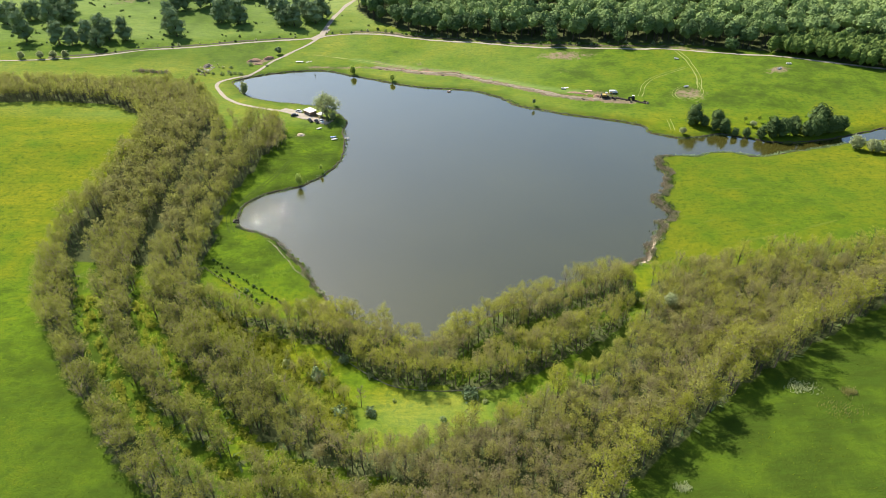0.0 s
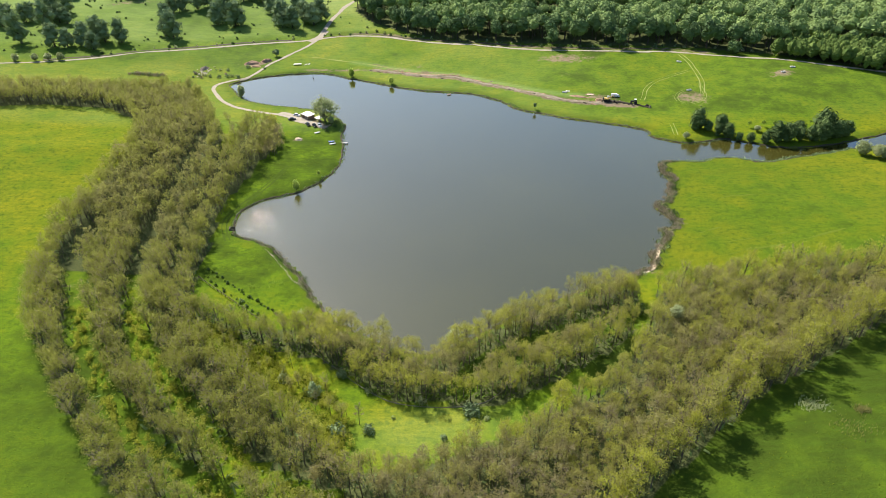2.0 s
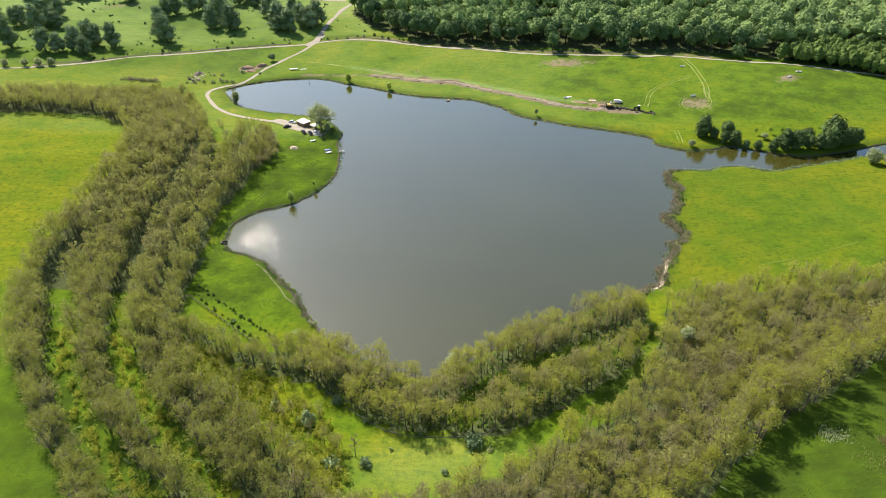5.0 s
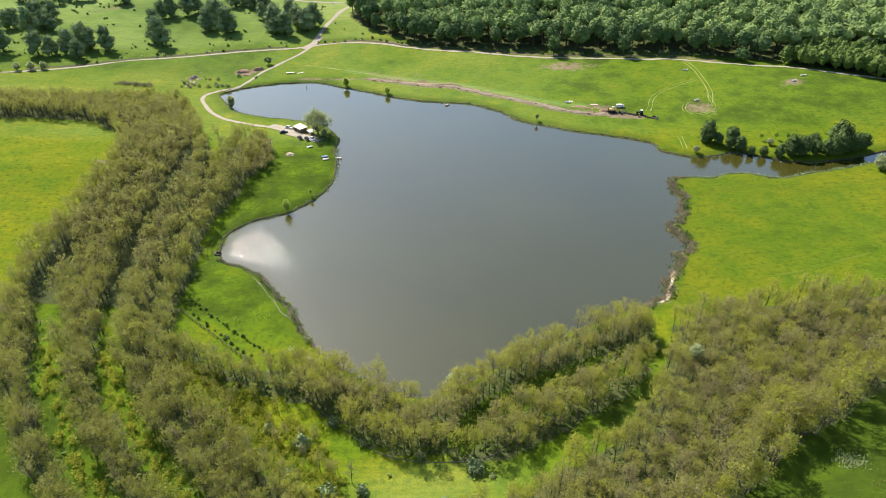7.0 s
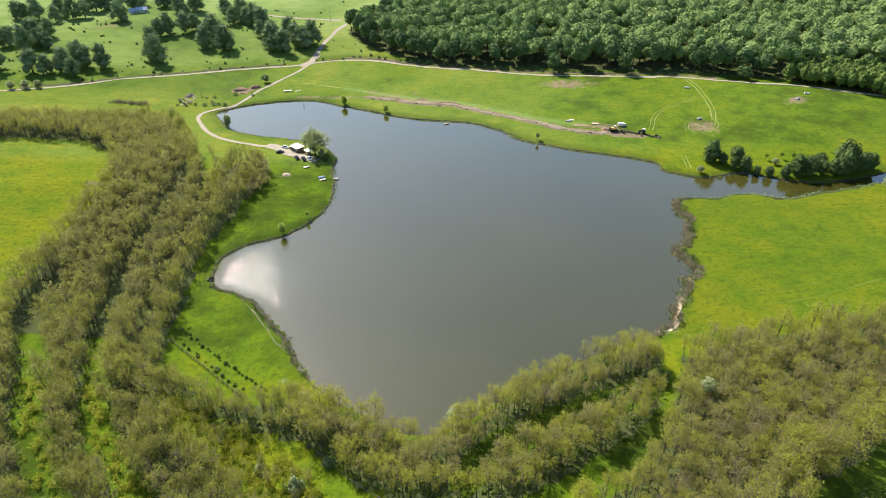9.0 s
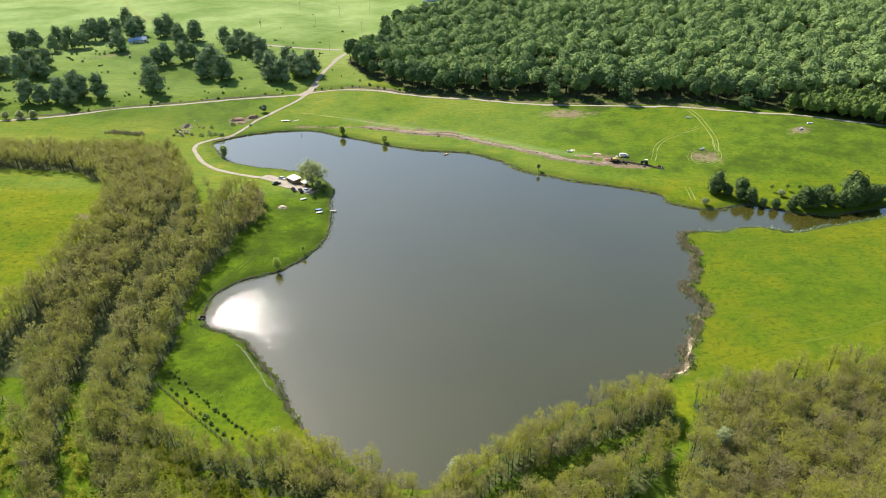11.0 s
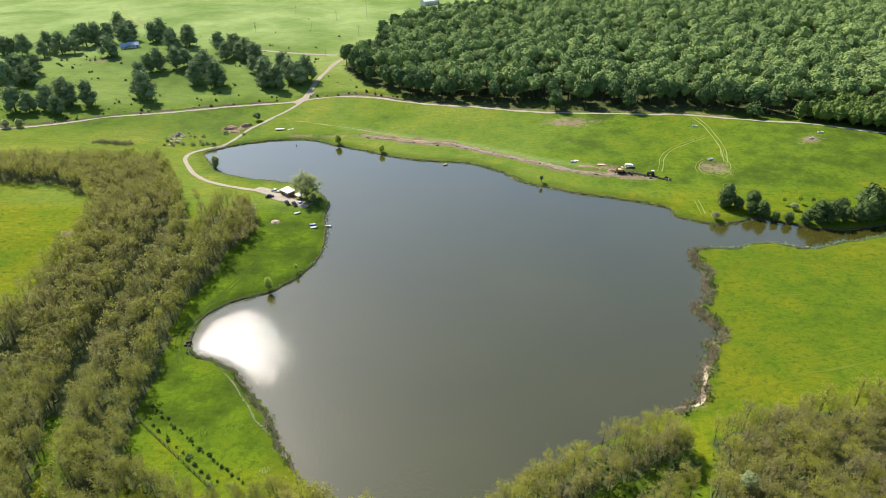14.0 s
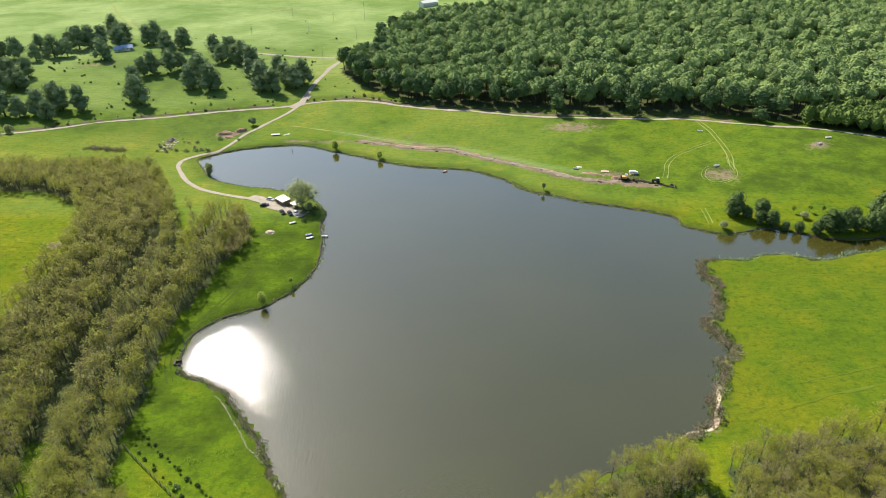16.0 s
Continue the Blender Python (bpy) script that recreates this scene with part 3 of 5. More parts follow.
# ---- trees: shapes in arrays ----
def tube(points, radii, sides=5):
    """A tapered limb through the points."""
    p, v, f = np.array(points, float), [], []
    a = np.linspace(0, 2 * np.pi, sides, endpoint=False)
    for k, (c, r) in enumerate(zip(p, radii)):
        d = p[min(k + 1, len(p) - 1)] - p[max(k - 1, 0)]
        d /= np.linalg.norm(d) + 1e-9
        u = np.cross(d, (0, 1, 0) if abs(d[1]) < 0.9 else (1, 0, 0))
        u /= np.linalg.norm(u)
        w = np.cross(d, u)
        v.append(c + r * (np.cos(a)[:, None] * u + np.sin(a)[:, None] * w))
    for k in range(len(p) - 1):
        for i in range(sides):
            j = (i + 1) % sides
            f += [(k * sides + i, k * sides + j, (k + 1) * sides + j), (k * sides + i, (k + 1) * sides + j, (k + 1) * sides + i)]
    return np.vstack(v), np.array(f)


def cards(rs, centres, normals, size, long=1.0, spread=0.5, corners=4):
    """Leaf clumps: slightly folded pieces of three or four corners at the centres, facing more or less along the normals."""
    n = len(centres)
    d = normals + rs.normal(0, spread, (n, 3))
    d /= np.linalg.norm(d, axis=1)[:, None]
    u = np.cross(d, rs.normal(0, 1, (n, 3)))
    u /= np.linalg.norm(u, axis=1)[:, None]
    w = np.cross(d, u)
    r = size * rs.uniform(0.6, 1.35, (n, 1))
    some = lambda a, b: rs.uniform(a, b, (n, 1))
    if corners == 3:
        q = [centres + r * long * u * some(.8, 1.3), centres - r * long * u * some(.4, .8) + r * w * some(.6, 1.1), centres - r * long * u * some(.4, .8) - r * w * some(.6, 1.1)]
        return np.stack(q, 1).reshape(-1, 3), np.arange(n * 3).reshape(-1, 3)
    q = [centres + r * long * u * some(.7, 1.2), centres + r * w * some(.5, 1.1) + 0.25 * r * d, centres - r * long * u * some(.7, 1.2), centres - r * w * some(.5, 1.1) + 0.25 * r * d]
    b = np.arange(n)[:, None] * 4
    return np.stack(q, 1).reshape(-1, 3), np.vstack([b + (0, 1, 2), b + (0, 2, 3)])


def joined(parts):
    """Arrays of several pieces as one: (verts, faces, slot) each."""
    v, f, s, base = [], [], [], 0
    for pv, pf, slot in parts:
        v.append(pv), f.append(pf + base), s.append(np.full(len(pf), slot))
        base += len(pv)
    return np.vstack(v), np.vstack(f), np.concatenate(s)


def ball(rs, n):
    d = rs.normal(0, 1, (n, 3))
    return d / np.linalg.norm(d, axis=1)[:, None]


def slivers(rs, foot, tip, wide):
    """Twigs and small leaves: slender three-cornered pieces from foot to tip."""
    w = np.cross(tip - foot, rs.normal(0, 1, foot.shape))
    w *= wide / (np.linalg.norm(w, axis=1)[:, None] + 1e-6)
    return np.stack([foot - w, foot + w, tip], 1).reshape(-1, 3), np.arange(len(foot) * 3).reshape(-1, 3)


def young_tree(seed, tall=8.6, leaves=150, twigs=56, size=.15, limbs=9):
    """A slim plantation tree in first leaf: thin trunk, steep limbs, fine twigs and small leaves about their ends. Slots: 0 bark, 1 twigs, 2 leaves."""
    rs = np.random.RandomState(seed)
    lean = rs.normal(0, 0.35, 2)
    stem = lambda h: np.stack([lean[0] * h, lean[1] * h, tall * h], -1)
    wood = [(*tube([(0, 0, -0.4), stem(.45), stem(.94)], (0.13, 0.09, 0.02), 3), 0)]
    wide = rs.uniform(1.25, 1.8)
    k = np.arange(limbs)
    h = .57 + .41 * (k + rs.uniform(.2, .8, limbs)) / limbs
    a = k * 2.39996 + rs.uniform(0, 6.28)
    r = wide * np.sqrt(np.clip(1.08 - ((h - .66) / .36) ** 2, .03, 1)) * rs.uniform(.55, 1.0, limbs)
    tip = stem(h) + np.stack([np.cos(a) * r, np.sin(a) * r, 0 * r], -1)
    foot = stem(h - rs.uniform(.2, .3, limbs))
    wood.append((*slivers(rs, foot, tip, .05), 0))
    i = rs.randint(0, limbs, twigs)
    f = foot[i] + (tip - foot)[i] * rs.uniform(.3, 1.0, (twigs, 1))
    out = (tip - foot)[i]
    out /= np.linalg.norm(out, axis=1)[:, None]
    t = out * .6 + rs.normal(0, .45, (twigs, 3)) + (0, 0, .6)
    t *= rs.uniform(.5, 1.25, (twigs, 1)) / np.linalg.norm(t, axis=1)[:, None]
    twig = (*slivers(rs, f, f + t, .035), 1)
    i = rs.randint(0, limbs, leaves)
    p = tip[i] + rs.normal(0, 1, (leaves, 3)) * (.40, .40, .42) + (0, 0, .05)
    t = rs.normal(0, .6, (leaves, 3)) + (0, 0, .3)
    t *= size * 2.6 * rs.uniform(.6, 1.4, (leaves, 1)) / np.linalg.norm(t, axis=1)[:, None]
    return joined(wood), joined([twig, (*slivers(rs, p, p + t, size * .72), 2)])


def brush(seed, wide=1.8, tall=2.2, leaves=70, size=.2):
    """A many-stemmed young shrub with a loose rounded head. Slots: 0 bark, 1 twigs, 2 leaves."""
    rs = np.random.RandomState(seed)
    n = ball(rs, 7)
    tip = (n * (wide / 2, wide / 2, .3) + (0, 0, .62)) * (1, 1, tall)
    wood = [(*slivers(rs, tip * (.15, .15, 0) - (0, 0, .15), tip, .05), 0)]
    i = rs.randint(0, 7, leaves)
    p = tip[i] * rs.uniform(.55, 1.08, (leaves, 1)) + rs.normal(0, 1, (leaves, 3)) * (.3, .3, .28)
    p[:, 2] = np.abs(p[:, 2])
    t = rs.normal(0, .6, (leaves, 3)) + (0, 0, .3)
    t *= size * 2.2 * rs.uniform(.6, 1.4, (leaves, 1)) / np.linalg.norm(t, axis=1)[:, None]
    return joined(wood), joined([(*slivers(rs, p, p + t, size * .7), 2)])


def broad_tree(seed, tall=18.0, wide=11.0, lumps=13, leaves=26, size=0.75, low=0.22, trunk=0.42, corners=4, limbs=True, under=-.75, neat=False, heart=.75):
    """A broadleaf tree: tapered trunk, spreading limbs and a crown of many lumps, each a cluster of leaf clumps round a denser heart. Slots: 0 bark, 1 leaves."""
    rs = np.random.RandomState(seed)
    fork = tall * (low + 0.08)
    wood = [(*tube([(0, 0, -.5), (0, 0, fork), (rs.normal(0, .4), rs.normal(0, .4), tall * .7)], (trunk * 1.3, trunk * .85, trunk * .25), 6 if limbs else 4), 0)]
    leaf = []
    mid = tall * (low + (1 - low) * .5)
    half = np.array([wide / 2, wide / 2, tall * (1 - low) / 2])
    r = (half[0] * half[1] * half[2]) ** (1 / 3) * (2.05 if lumps < 10 else 1.9) / lumps ** .45
    spin = rs.uniform(0, 6.28)
    for k in range(lumps):
        z = under + (1 - under) * (k + .5) / lumps
        a = k * 2.39996 + spin + rs.normal(0, .3)
        d = np.array([math.cos(a) * math.sqrt(1 - z * z), math.sin(a) * math.sqrt(1 - z * z), z])
        rk = r * rs.uniform(.75, 1.25)
        c = (0, 0, mid) + d * (half - rk * .8) * rs.uniform(.6, 1.2)
        if limbs and k % 2 == 0:
            wood.append((*tube([(0, 0, fork * rs.uniform(.8, 1.2)), c * (.5, .5, .55) + (0, 0, fork * .3), c], (trunk * .4, trunk * .25, .04), 4), 0))
        n = ball(rs, leaves)
        n[:, 2] = np.where(n[:, 2] < -.5, -n[:, 2], n[:, 2])
        p = c + n * rk * rs.uniform(.88 if neat else .72, 1.05 if neat else 1.12, (leaves, 1)) * (1, 1, .88)
        leaf.append((*cards(rs, p, n, size, 1.0, .25 if neat else .4, corners), 1))
        o = np.array([(1, 0, 0), (-1, 0, 0), (0, 1, 0), (0, -1, 0), (0, 0, 1), (0, 0, -1)], float) * rk * heart * rs.uniform(.87, 1.13, (6, 1)) + c
        leaf.append((o, np.array([(0, 2, 4), (2, 1, 4), (1, 3, 4), (3, 0, 4), (2, 0, 5), (1, 2, 5), (3, 1, 5), (0, 3, 5)]), 1))
    return joined(wood), joined(leaf)


def oak(seed, tall=19.0, wide=13.0, masses=9, leaves=115, size=.5):
    """An open-grown oak: a short trunk, heavy rising limbs, and separate leaf masses of uneven size with gaps between. Slots: 0 bark, 1 leaves."""
    rs = np.random.RandomState(seed)
    fork = tall * .16
    lean = rs.normal(0, .7, 2)
    wood = [(*tube([(0, 0, -.5), (0, 0, fork), (lean[0], lean[1], tall * .72)], (.62, .46, .12), 6), 0)]
    leaf = []
    spin = rs.uniform(0, 6.28)
    for k in range(masses):
        h = (k + rs.uniform(.1, .9)) / masses
        reach = wide * .5 * (.95 - .8 * abs(h - .25) ** 1.3) * rs.uniform(.25, .8)
        a = spin + k * 2.39996 + rs.normal(0, .35)
        c = np.array([math.cos(a) * reach + lean[0] * h, math.sin(a) * reach + lean[1] * h, tall * (.17 + .66 * h)])
        r = np.array([1, 1, rs.uniform(.62, 1.0)]) * wide * (.285 - .09 * h) * rs.uniform(.75, 1.25)
        wood.append((*tube([(0, 0, fork * rs.uniform(.8, 1.5)), c * (.45, .45, .6) + (0, 0, fork * .2), c], (.26, .16, .04), 4), 0))
        n = ball(rs, leaves)
        bulge = 1 + .22 * np.sin(n[:, :1] * 4.3 + seed + k) * np.cos(n[:, 1:2] * 3.7 + k) + .14 * np.sin(n[:, 2:] * 7 + k)
        leaf.append((*cards(rs, c + n * r * bulge * rs.uniform(.78, 1.1, (leaves, 1)), n, size, 1.0, .35, 4), 1))
        o = np.array([(1, 0, 0), (-1, 0, 0), (0, 1, 0), (0, -1, 0), (0, 0, 1), (0, 0, -1)], float) * r * .88 * rs.uniform(.85, 1.15, (6, 1)) + c
        leaf.append((o, np.array([(0, 2, 4), (2, 1, 4), (1, 3, 4), (3, 0, 4), (2, 0, 5), (1, 2, 5), (3, 1, 5), (0, 3, 5)]), 1))
    return joined(wood), joined(leaf)


def shrub(seed, wide=2.0, tall=1.6, leaves=60, size=0.3):
    rs = np.random.RandomState(seed)
    wood = [(*tube([(0, 0, -.2), (rs.normal(0, wide * .1), rs.normal(0, wide * .1), tall * .4), (rs.normal(0, wide * .3), rs.normal(0, wide * .3), tall * .8)], (.06, .04, .01), 3), 0) for _ in range(4)]
    n = ball(rs, leaves)
    n[:, 2] = np.abs(n[:, 2])
    lump = 1 + .3 * np.sin(n[:, :1] * 5 + seed) * np.cos(n[:, 1:2] * 4)
    p = n * np.array([wide / 2, wide / 2, tall * .9]) * rs.uniform(.5, 1, (leaves, 1)) * lump + (0, 0, tall * .08)
    return joined(wood), joined([(*cards(rs, p, n, size, 1, .5), 1)])


def scatter(rs, poly, gap, keep=0.85):
    """Jittered places inside a polygon, about gap apart."""
    p = np.array(poly, float)
    x, y = np.meshgrid(np.arange(p[:, 0].min(), p[:, 0].max(), gap), np.arange(p[:, 1].min(), p[:, 1].max(), gap * .87))
    x = x + (np.arange(x.shape[0]) % 2)[:, None] * gap / 2
    x, y = (x + rs.uniform(-.36, .36, x.shape) * gap).ravel(), (y + rs.uniform(-.36, .36, y.shape) * gap).ravel()
    k = inside(p, x, y) & (rs.uniform(0, 1, x.shape) < keep)
    return np.stack([x[k], y[k]], -1)


def planted(shapes, places, rs, lo=.8, hi=1.2, sink=0.0, slim=0.12, sizes=None, leafy=None):
    """Arrays of many trees set out on the ground, as one; leafy says how far each is out."""
    v, f, s, own, base = [], [], [], [], 0
    z = height(places[:, 0], places[:, 1]) - sink
    for k, ((x, y), h) in enumerate(zip(places, z)):
        pv, pf, ps = shapes[rs.randint(len(shapes))]
        a, r = rs.uniform(0, 2 * np.pi), rs.uniform(lo, hi) * (1 if sizes is None else sizes[k])
        c, n, w = math.cos(a) * r, math.sin(a) * r, 1 + rs.normal(0, slim)
        out = np.empty_like(pv)
        out[:, 0], out[:, 1], out[:, 2] = (pv[:, 0] * c - pv[:, 1] * n) * w + x, (pv[:, 0] * n + pv[:, 1] * c) * w + y, pv[:, 2] * r + h
        v.append(out), f.append(pf + base), s.append(ps), own.append(np.full(len(pv), rs.uniform(0, 1) if leafy is None else min(1, rs.uniform(0, .7) + leafy[k])))
        base += len(pv)
    return np.vstack(v), np.vstack(f), np.concatenate(s), np.concatenate(own)


def both(wood, leaf):
    return joined_slots([wood, leaf])


def joined_slots(parts):
    v, f, s, base = [], [], [], 0
    for pv, pf, ps in parts:
        v.append(pv), f.append(pf + base), s.append(ps)
        base += len(pv)
    return np.vstack(v), np.vstack(f), np.concatenate(s)


def tree_thing(name, wood, leaf, mats, label, category="tree", group="", leaf_label=""):
    """A tree standing at the origin: trunk and crown under one Empty."""
    root = tagged(new(name), label, category, group)
    trunk = new("trunk", mesh_of("trunk", *wood[:2], mats, wood[2]))
    crown = new("crown", mesh_of("crown", *leaf[:2], mats, leaf[2]))
    trunk.parent = crown.parent = root
    return root


def set_out(kinds, places, rs, lo=.85, hi=1.15, sink=0.0, sizes=None):
    """Copies of ready-made things, one at each place; the first of each kind is moved, not copied."""
    fresh = set(range(len(kinds)))
    for k, (x, y) in enumerate(places):
        i = k if k in fresh else rs.randint(len(kinds))
        r = rs.uniform(lo, hi) * (1 if sizes is None else sizes[k])
        m = pose(x, y, float(height(x, y)) - sink, 0, 0, rs.uniform(0, 360))
        ob = kinds[i]
        if k in fresh:
            ob.matrix_basis = m
        else:
            ob = copy_thing(ob, m)
        ob.scale = (r, r, r * rs.uniform(.93, 1.07))


# ---- the plantation belts ----
rs = np.random.RandomState(11)
YOUNG = [young_tree(40 + k, 8.0 + (k % 3) * .6, (430, 360, 170, 400, 280)[k % 5], (50, 65, 130, 55, 90)[k % 5], .13) for k in range(10)]
YOUNG_FAR = [young_tree(40 + k, 8.0 + (k % 3) * .6, (210, 180, 120, 195, 155)[k % 5], (12, 16, 32, 14, 22)[k % 5], .19, 8) for k in range(10)]
MATS_YOUNG = [BARK, TWIG, SPRING]
places = np.vstack([scatter(rs, BELT_OUT + BELT_IN, 2.45, .9), scatter(rs, SHORE_BAND, 2.45, .9), scatter(rs, THICKET, 2.7, .6)])
thin = np.ones(len(places), bool)
for line, wide in zip(LANES, LANE_WIDTHS):
    thin &= away(line, places[:, 0], places[:, 1]) > wide + .6 * swell(places[:, 0], places[:, 1], 4, 2)
side = lake_side(places[:, 0], places[:, 1])
thin &= side > .6
thin &= (swell(places[:, 0], places[:, 1], 6.5, 8.8) > -.85) | inside(SHORE_BAND, places[:, 0], places[:, 1])
thin &= ~inside(THICKET, places[:, 0], places[:, 1]) | (swell(places[:, 0], places[:, 1], 3.5, 5.2) > -.4)
places = places[thin]
near = (np.abs(places[:, 0] + 2) < 26) & (places[:, 1] < 104)
pick = np.flatnonzero(near)[:300]
alone = np.zeros(len(places), bool)
alone[pick] = True
size = 1 + .06 * swell(places[:, 0], places[:, 1], 14, 3.3) - .3 * (inside(THICKET, places[:, 0], places[:, 1]) & ~inside(SHORE_BAND, places[:, 0], places[:, 1]))
rim = np.minimum(away(BELT_OUT + BELT_IN, places[:, 0], places[:, 1], True), np.where(inside(SHORE_BAND, places[:, 0], places[:, 1]), away(SHORE_BAND, places[:, 0], places[:, 1], True), 9))
leafy = .42 * np.clip((6 - rim) / 5, 0, 1)
size = size + .3 * np.clip((9 - away(BELT_OUT[20:], places[:, 0], places[:, 1])) / 5, 0, 1)
far_off = (places[:, 1] > 185) | (places[:, 0] > 125)
# Trees to the west take the leaf colours darkened for backlight.
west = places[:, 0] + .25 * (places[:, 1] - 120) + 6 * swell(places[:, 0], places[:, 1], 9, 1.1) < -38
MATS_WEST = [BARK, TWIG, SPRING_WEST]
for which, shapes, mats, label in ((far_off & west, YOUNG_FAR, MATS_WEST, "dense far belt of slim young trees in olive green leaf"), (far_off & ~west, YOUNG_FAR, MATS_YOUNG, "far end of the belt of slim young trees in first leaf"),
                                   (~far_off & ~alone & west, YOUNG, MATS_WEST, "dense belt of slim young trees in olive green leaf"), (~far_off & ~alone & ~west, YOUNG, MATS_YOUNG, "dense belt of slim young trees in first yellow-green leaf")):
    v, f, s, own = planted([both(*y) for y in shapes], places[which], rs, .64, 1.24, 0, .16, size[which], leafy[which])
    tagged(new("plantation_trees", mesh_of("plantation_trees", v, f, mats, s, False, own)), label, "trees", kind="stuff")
alone &= ~far_off
kinds = [tree_thing("plantation_tree", *y, MATS_YOUNG, "slim young plantation tree with sparse yellow-green spring leaves", "tree", "plantation trees") for y in YOUNG]
set_out(kinds, places[alone], rs, .85, 1.15, 0, size[alone])

# yellow-green brush in the lanes between the rows and round the clearing
rs = np.random.RandomState(17)
places = np.vstack([scatter(rs, THICKET, 1.5, .85)] + [spline(l, .8) + rs.normal(0, 1.25, (len(spline(l, .8)), 2)) for l in LANES[:2]])
places = places[(places[:, 1] < 150) & (swell(places[:, 0], places[:, 1], 4.5, 7.7) > -.55)]
v, f, s, own = planted([both(*brush(480 + k)) for k in range(6)], places, rs, .45, 1.15, 0, .2)
tagged(new("young_brush", mesh_of("young_brush", v, f, [BARK, TWIG, BRUSH], s, False, own)), "low yellow-green brush between the rows of young trees", "brush", kind="stuff")

# a few stragglers in the grassy gap beside the belt
kinds = [tree_thing("straggler_tree", *young_tree(470 + k, 4.6, 170, 60, .15), [BARK, TWIG, SPRING_WEST], "low straggling young tree in the grassy gap", "tree", "straggler trees") for k in range(3)]
set_out(kinds, [(-109, 297.5), (-106.5, 292), (-113.5, 307), (-104.5, 285), (-104, 278), (-118, 315)], rs, .7, 1.1)

# a bare thicket where the belt ends by the lakeside meadow
SPUR = [(-95, 302), (-87, 297), (-80, 285), (-78, 272), (-82, 262), (-88, 262), (-90, 285)]
kinds = [tree_thing("thicket_tree", *young_tree(440 + k, 5.4 + k % 3 * .6, 130, 120, .17), MATS_YOUNG, "grey-brown leafless thicket tree at the end of the belt", "tree", "thicket trees") for k in range(4)]
set_out(kinds, scatter(rs, SPUR, 2.3, .85), rs, .8, 1.15)

# ---- the forest ----
rs = np.random.RandomState(21)
FOREST = [both(*broad_tree(60 + k, 15.5, 9.0, 8, 33, .62, .34, .3, 3, False, -.2, True, .82)) for k in range(7)]
p = scatter(rs, WOOD_EDGE, 8.0, .98)
seen = (p[:, 0] < 15 + p[:, 1] * .8) & (p[:, 1] < 715)
p = p[seen]
edge = away(WOOD_EDGE, p[:, 0], p[:, 1], True) < 7
YOUNG_STAND = [(196, 382), (215, 368), (238, 350), (300, 322), (330, 345), (270, 385), (225, 398)]
young = inside(YOUNG_STAND, p[:, 0], p[:, 1])
v, f, s, own = planted(FOREST, p[~edge & ~young], rs, .68, 1.28, 0, .1)
tagged(new("forest", mesh_of("forest", v, f, [DARK_BARK, WOOD], s, False, own)), "dense green broadleaf forest with rounded crowns", "forest", kind="stuff")
FRONT = [broad_tree(80 + k, 15.5, 9.5, 16, 40, .58, .24, .3, 4, True, -.8, True, .9) for k in range(5)]
kinds = [tree_thing("forest_tree", *y, [DARK_BARK, WOOD], "tall green broadleaf tree at the forest edge", "tree", "forest edge trees") for y in FRONT]
set_out(kinds, p[edge & ~young], rs, .75, 1.15)
yp = scatter(rs, YOUNG_STAND, 4.2, .95)
v, f, s, own = planted([both(*broad_tree(90 + k, 10, 5.6, 8, 24, .55, .05, .15, 3, False, -.7, True, .95)) for k in range(4)], yp, rs, .8, 1.15)
tagged(new("young_forest", mesh_of("young_forest", v, f, [DARK_BARK, STAND_LEAF], s, False, own)), "brighter green young stand at the forest foot", "forest", kind="stuff")

# ---- oaks of the upper meadow ----
rs = np.random.RandomState(31)
OAKS_WEST = [(-334, 563), (-350, 563), (-322, 575), (-316, 555), (-308, 567), (-300, 592), (-295, 602), (-265, 560), (-286, 604), (-270, 597), (-271, 614), (-292, 640), (-243, 613), (-250, 608), (-213, 524), (-202, 529),
             (-297, 510), (-299, 492), (-291, 484), (-293, 471), (-249, 437), (-246, 450), (-229, 446), (-290, 431), (-317, 466), (-312, 485)]
OAKS_EAST = [(-198, 461), (-217, 499), (-266, 428), (-220, 575), (-227, 589), (-213, 593), (-182, 575), (-168, 565), (-160, 555), (-153, 552), (-144, 542), (-177, 495), (-175, 512), (-161, 491),
             (-125, 495), (-117, 487), (-122, 530), (-110, 503), (-98, 506), (-102, 495), (-132, 520)]
kinds = [tree_thing("oak_tree", *oak(100 + k, 19 + k % 3, 15.5 + 1.5 * (k % 2), 10 + k % 3), [DARK_BARK, OAK], "broad dark green oak standing in the upper meadow", "tree", "meadow oaks") for k in range(6)]
mates = np.array(OAKS_WEST + OAKS_EAST, float)
mates = mates[rs.uniform(0, 1, len(mates)) < .55]
mates = mates + rs.normal(0, 1, mates.shape) * (5.5, 4)
set_out(kinds, np.vstack([OAKS_WEST + OAKS_EAST, mates]), rs, .78, 1.04, 0, np.concatenate([np.ones(len(OAKS_WEST + OAKS_EAST)), np.full(len(mates), .8)]))

# pale bushes where the road leaves the meadow
kinds = [tree_thing("roadside_willow", *broad_tree(140 + k, 6, 6, 11, 40, .36, -.1, .12), [DARK_BARK, WILLOW], "grey-green willow bush beside the meadow road", "bush", "roadside willows") for k in range(3)]
set_out(kinds, [(-263, 398.5), (-256, 401), (-250, 403.5), (-274, 396)], rs, .7, 1.1)

# ---- trees by the inlet ----
rs = np.random.RandomState(41)
INLET = [(123.5, 291), (128, 288.5), (134.5, 290.5), (131.5, 284), (135.5, 282), (139.5, 278.5), (144, 276.5), (150, 274.5), (155.5, 275), (160.5, 274.5), (166, 275), (168.5, 282), (172, 274.5), (177, 276), (180.5, 281.5), (184.5, 277.5), (190, 279.5)]
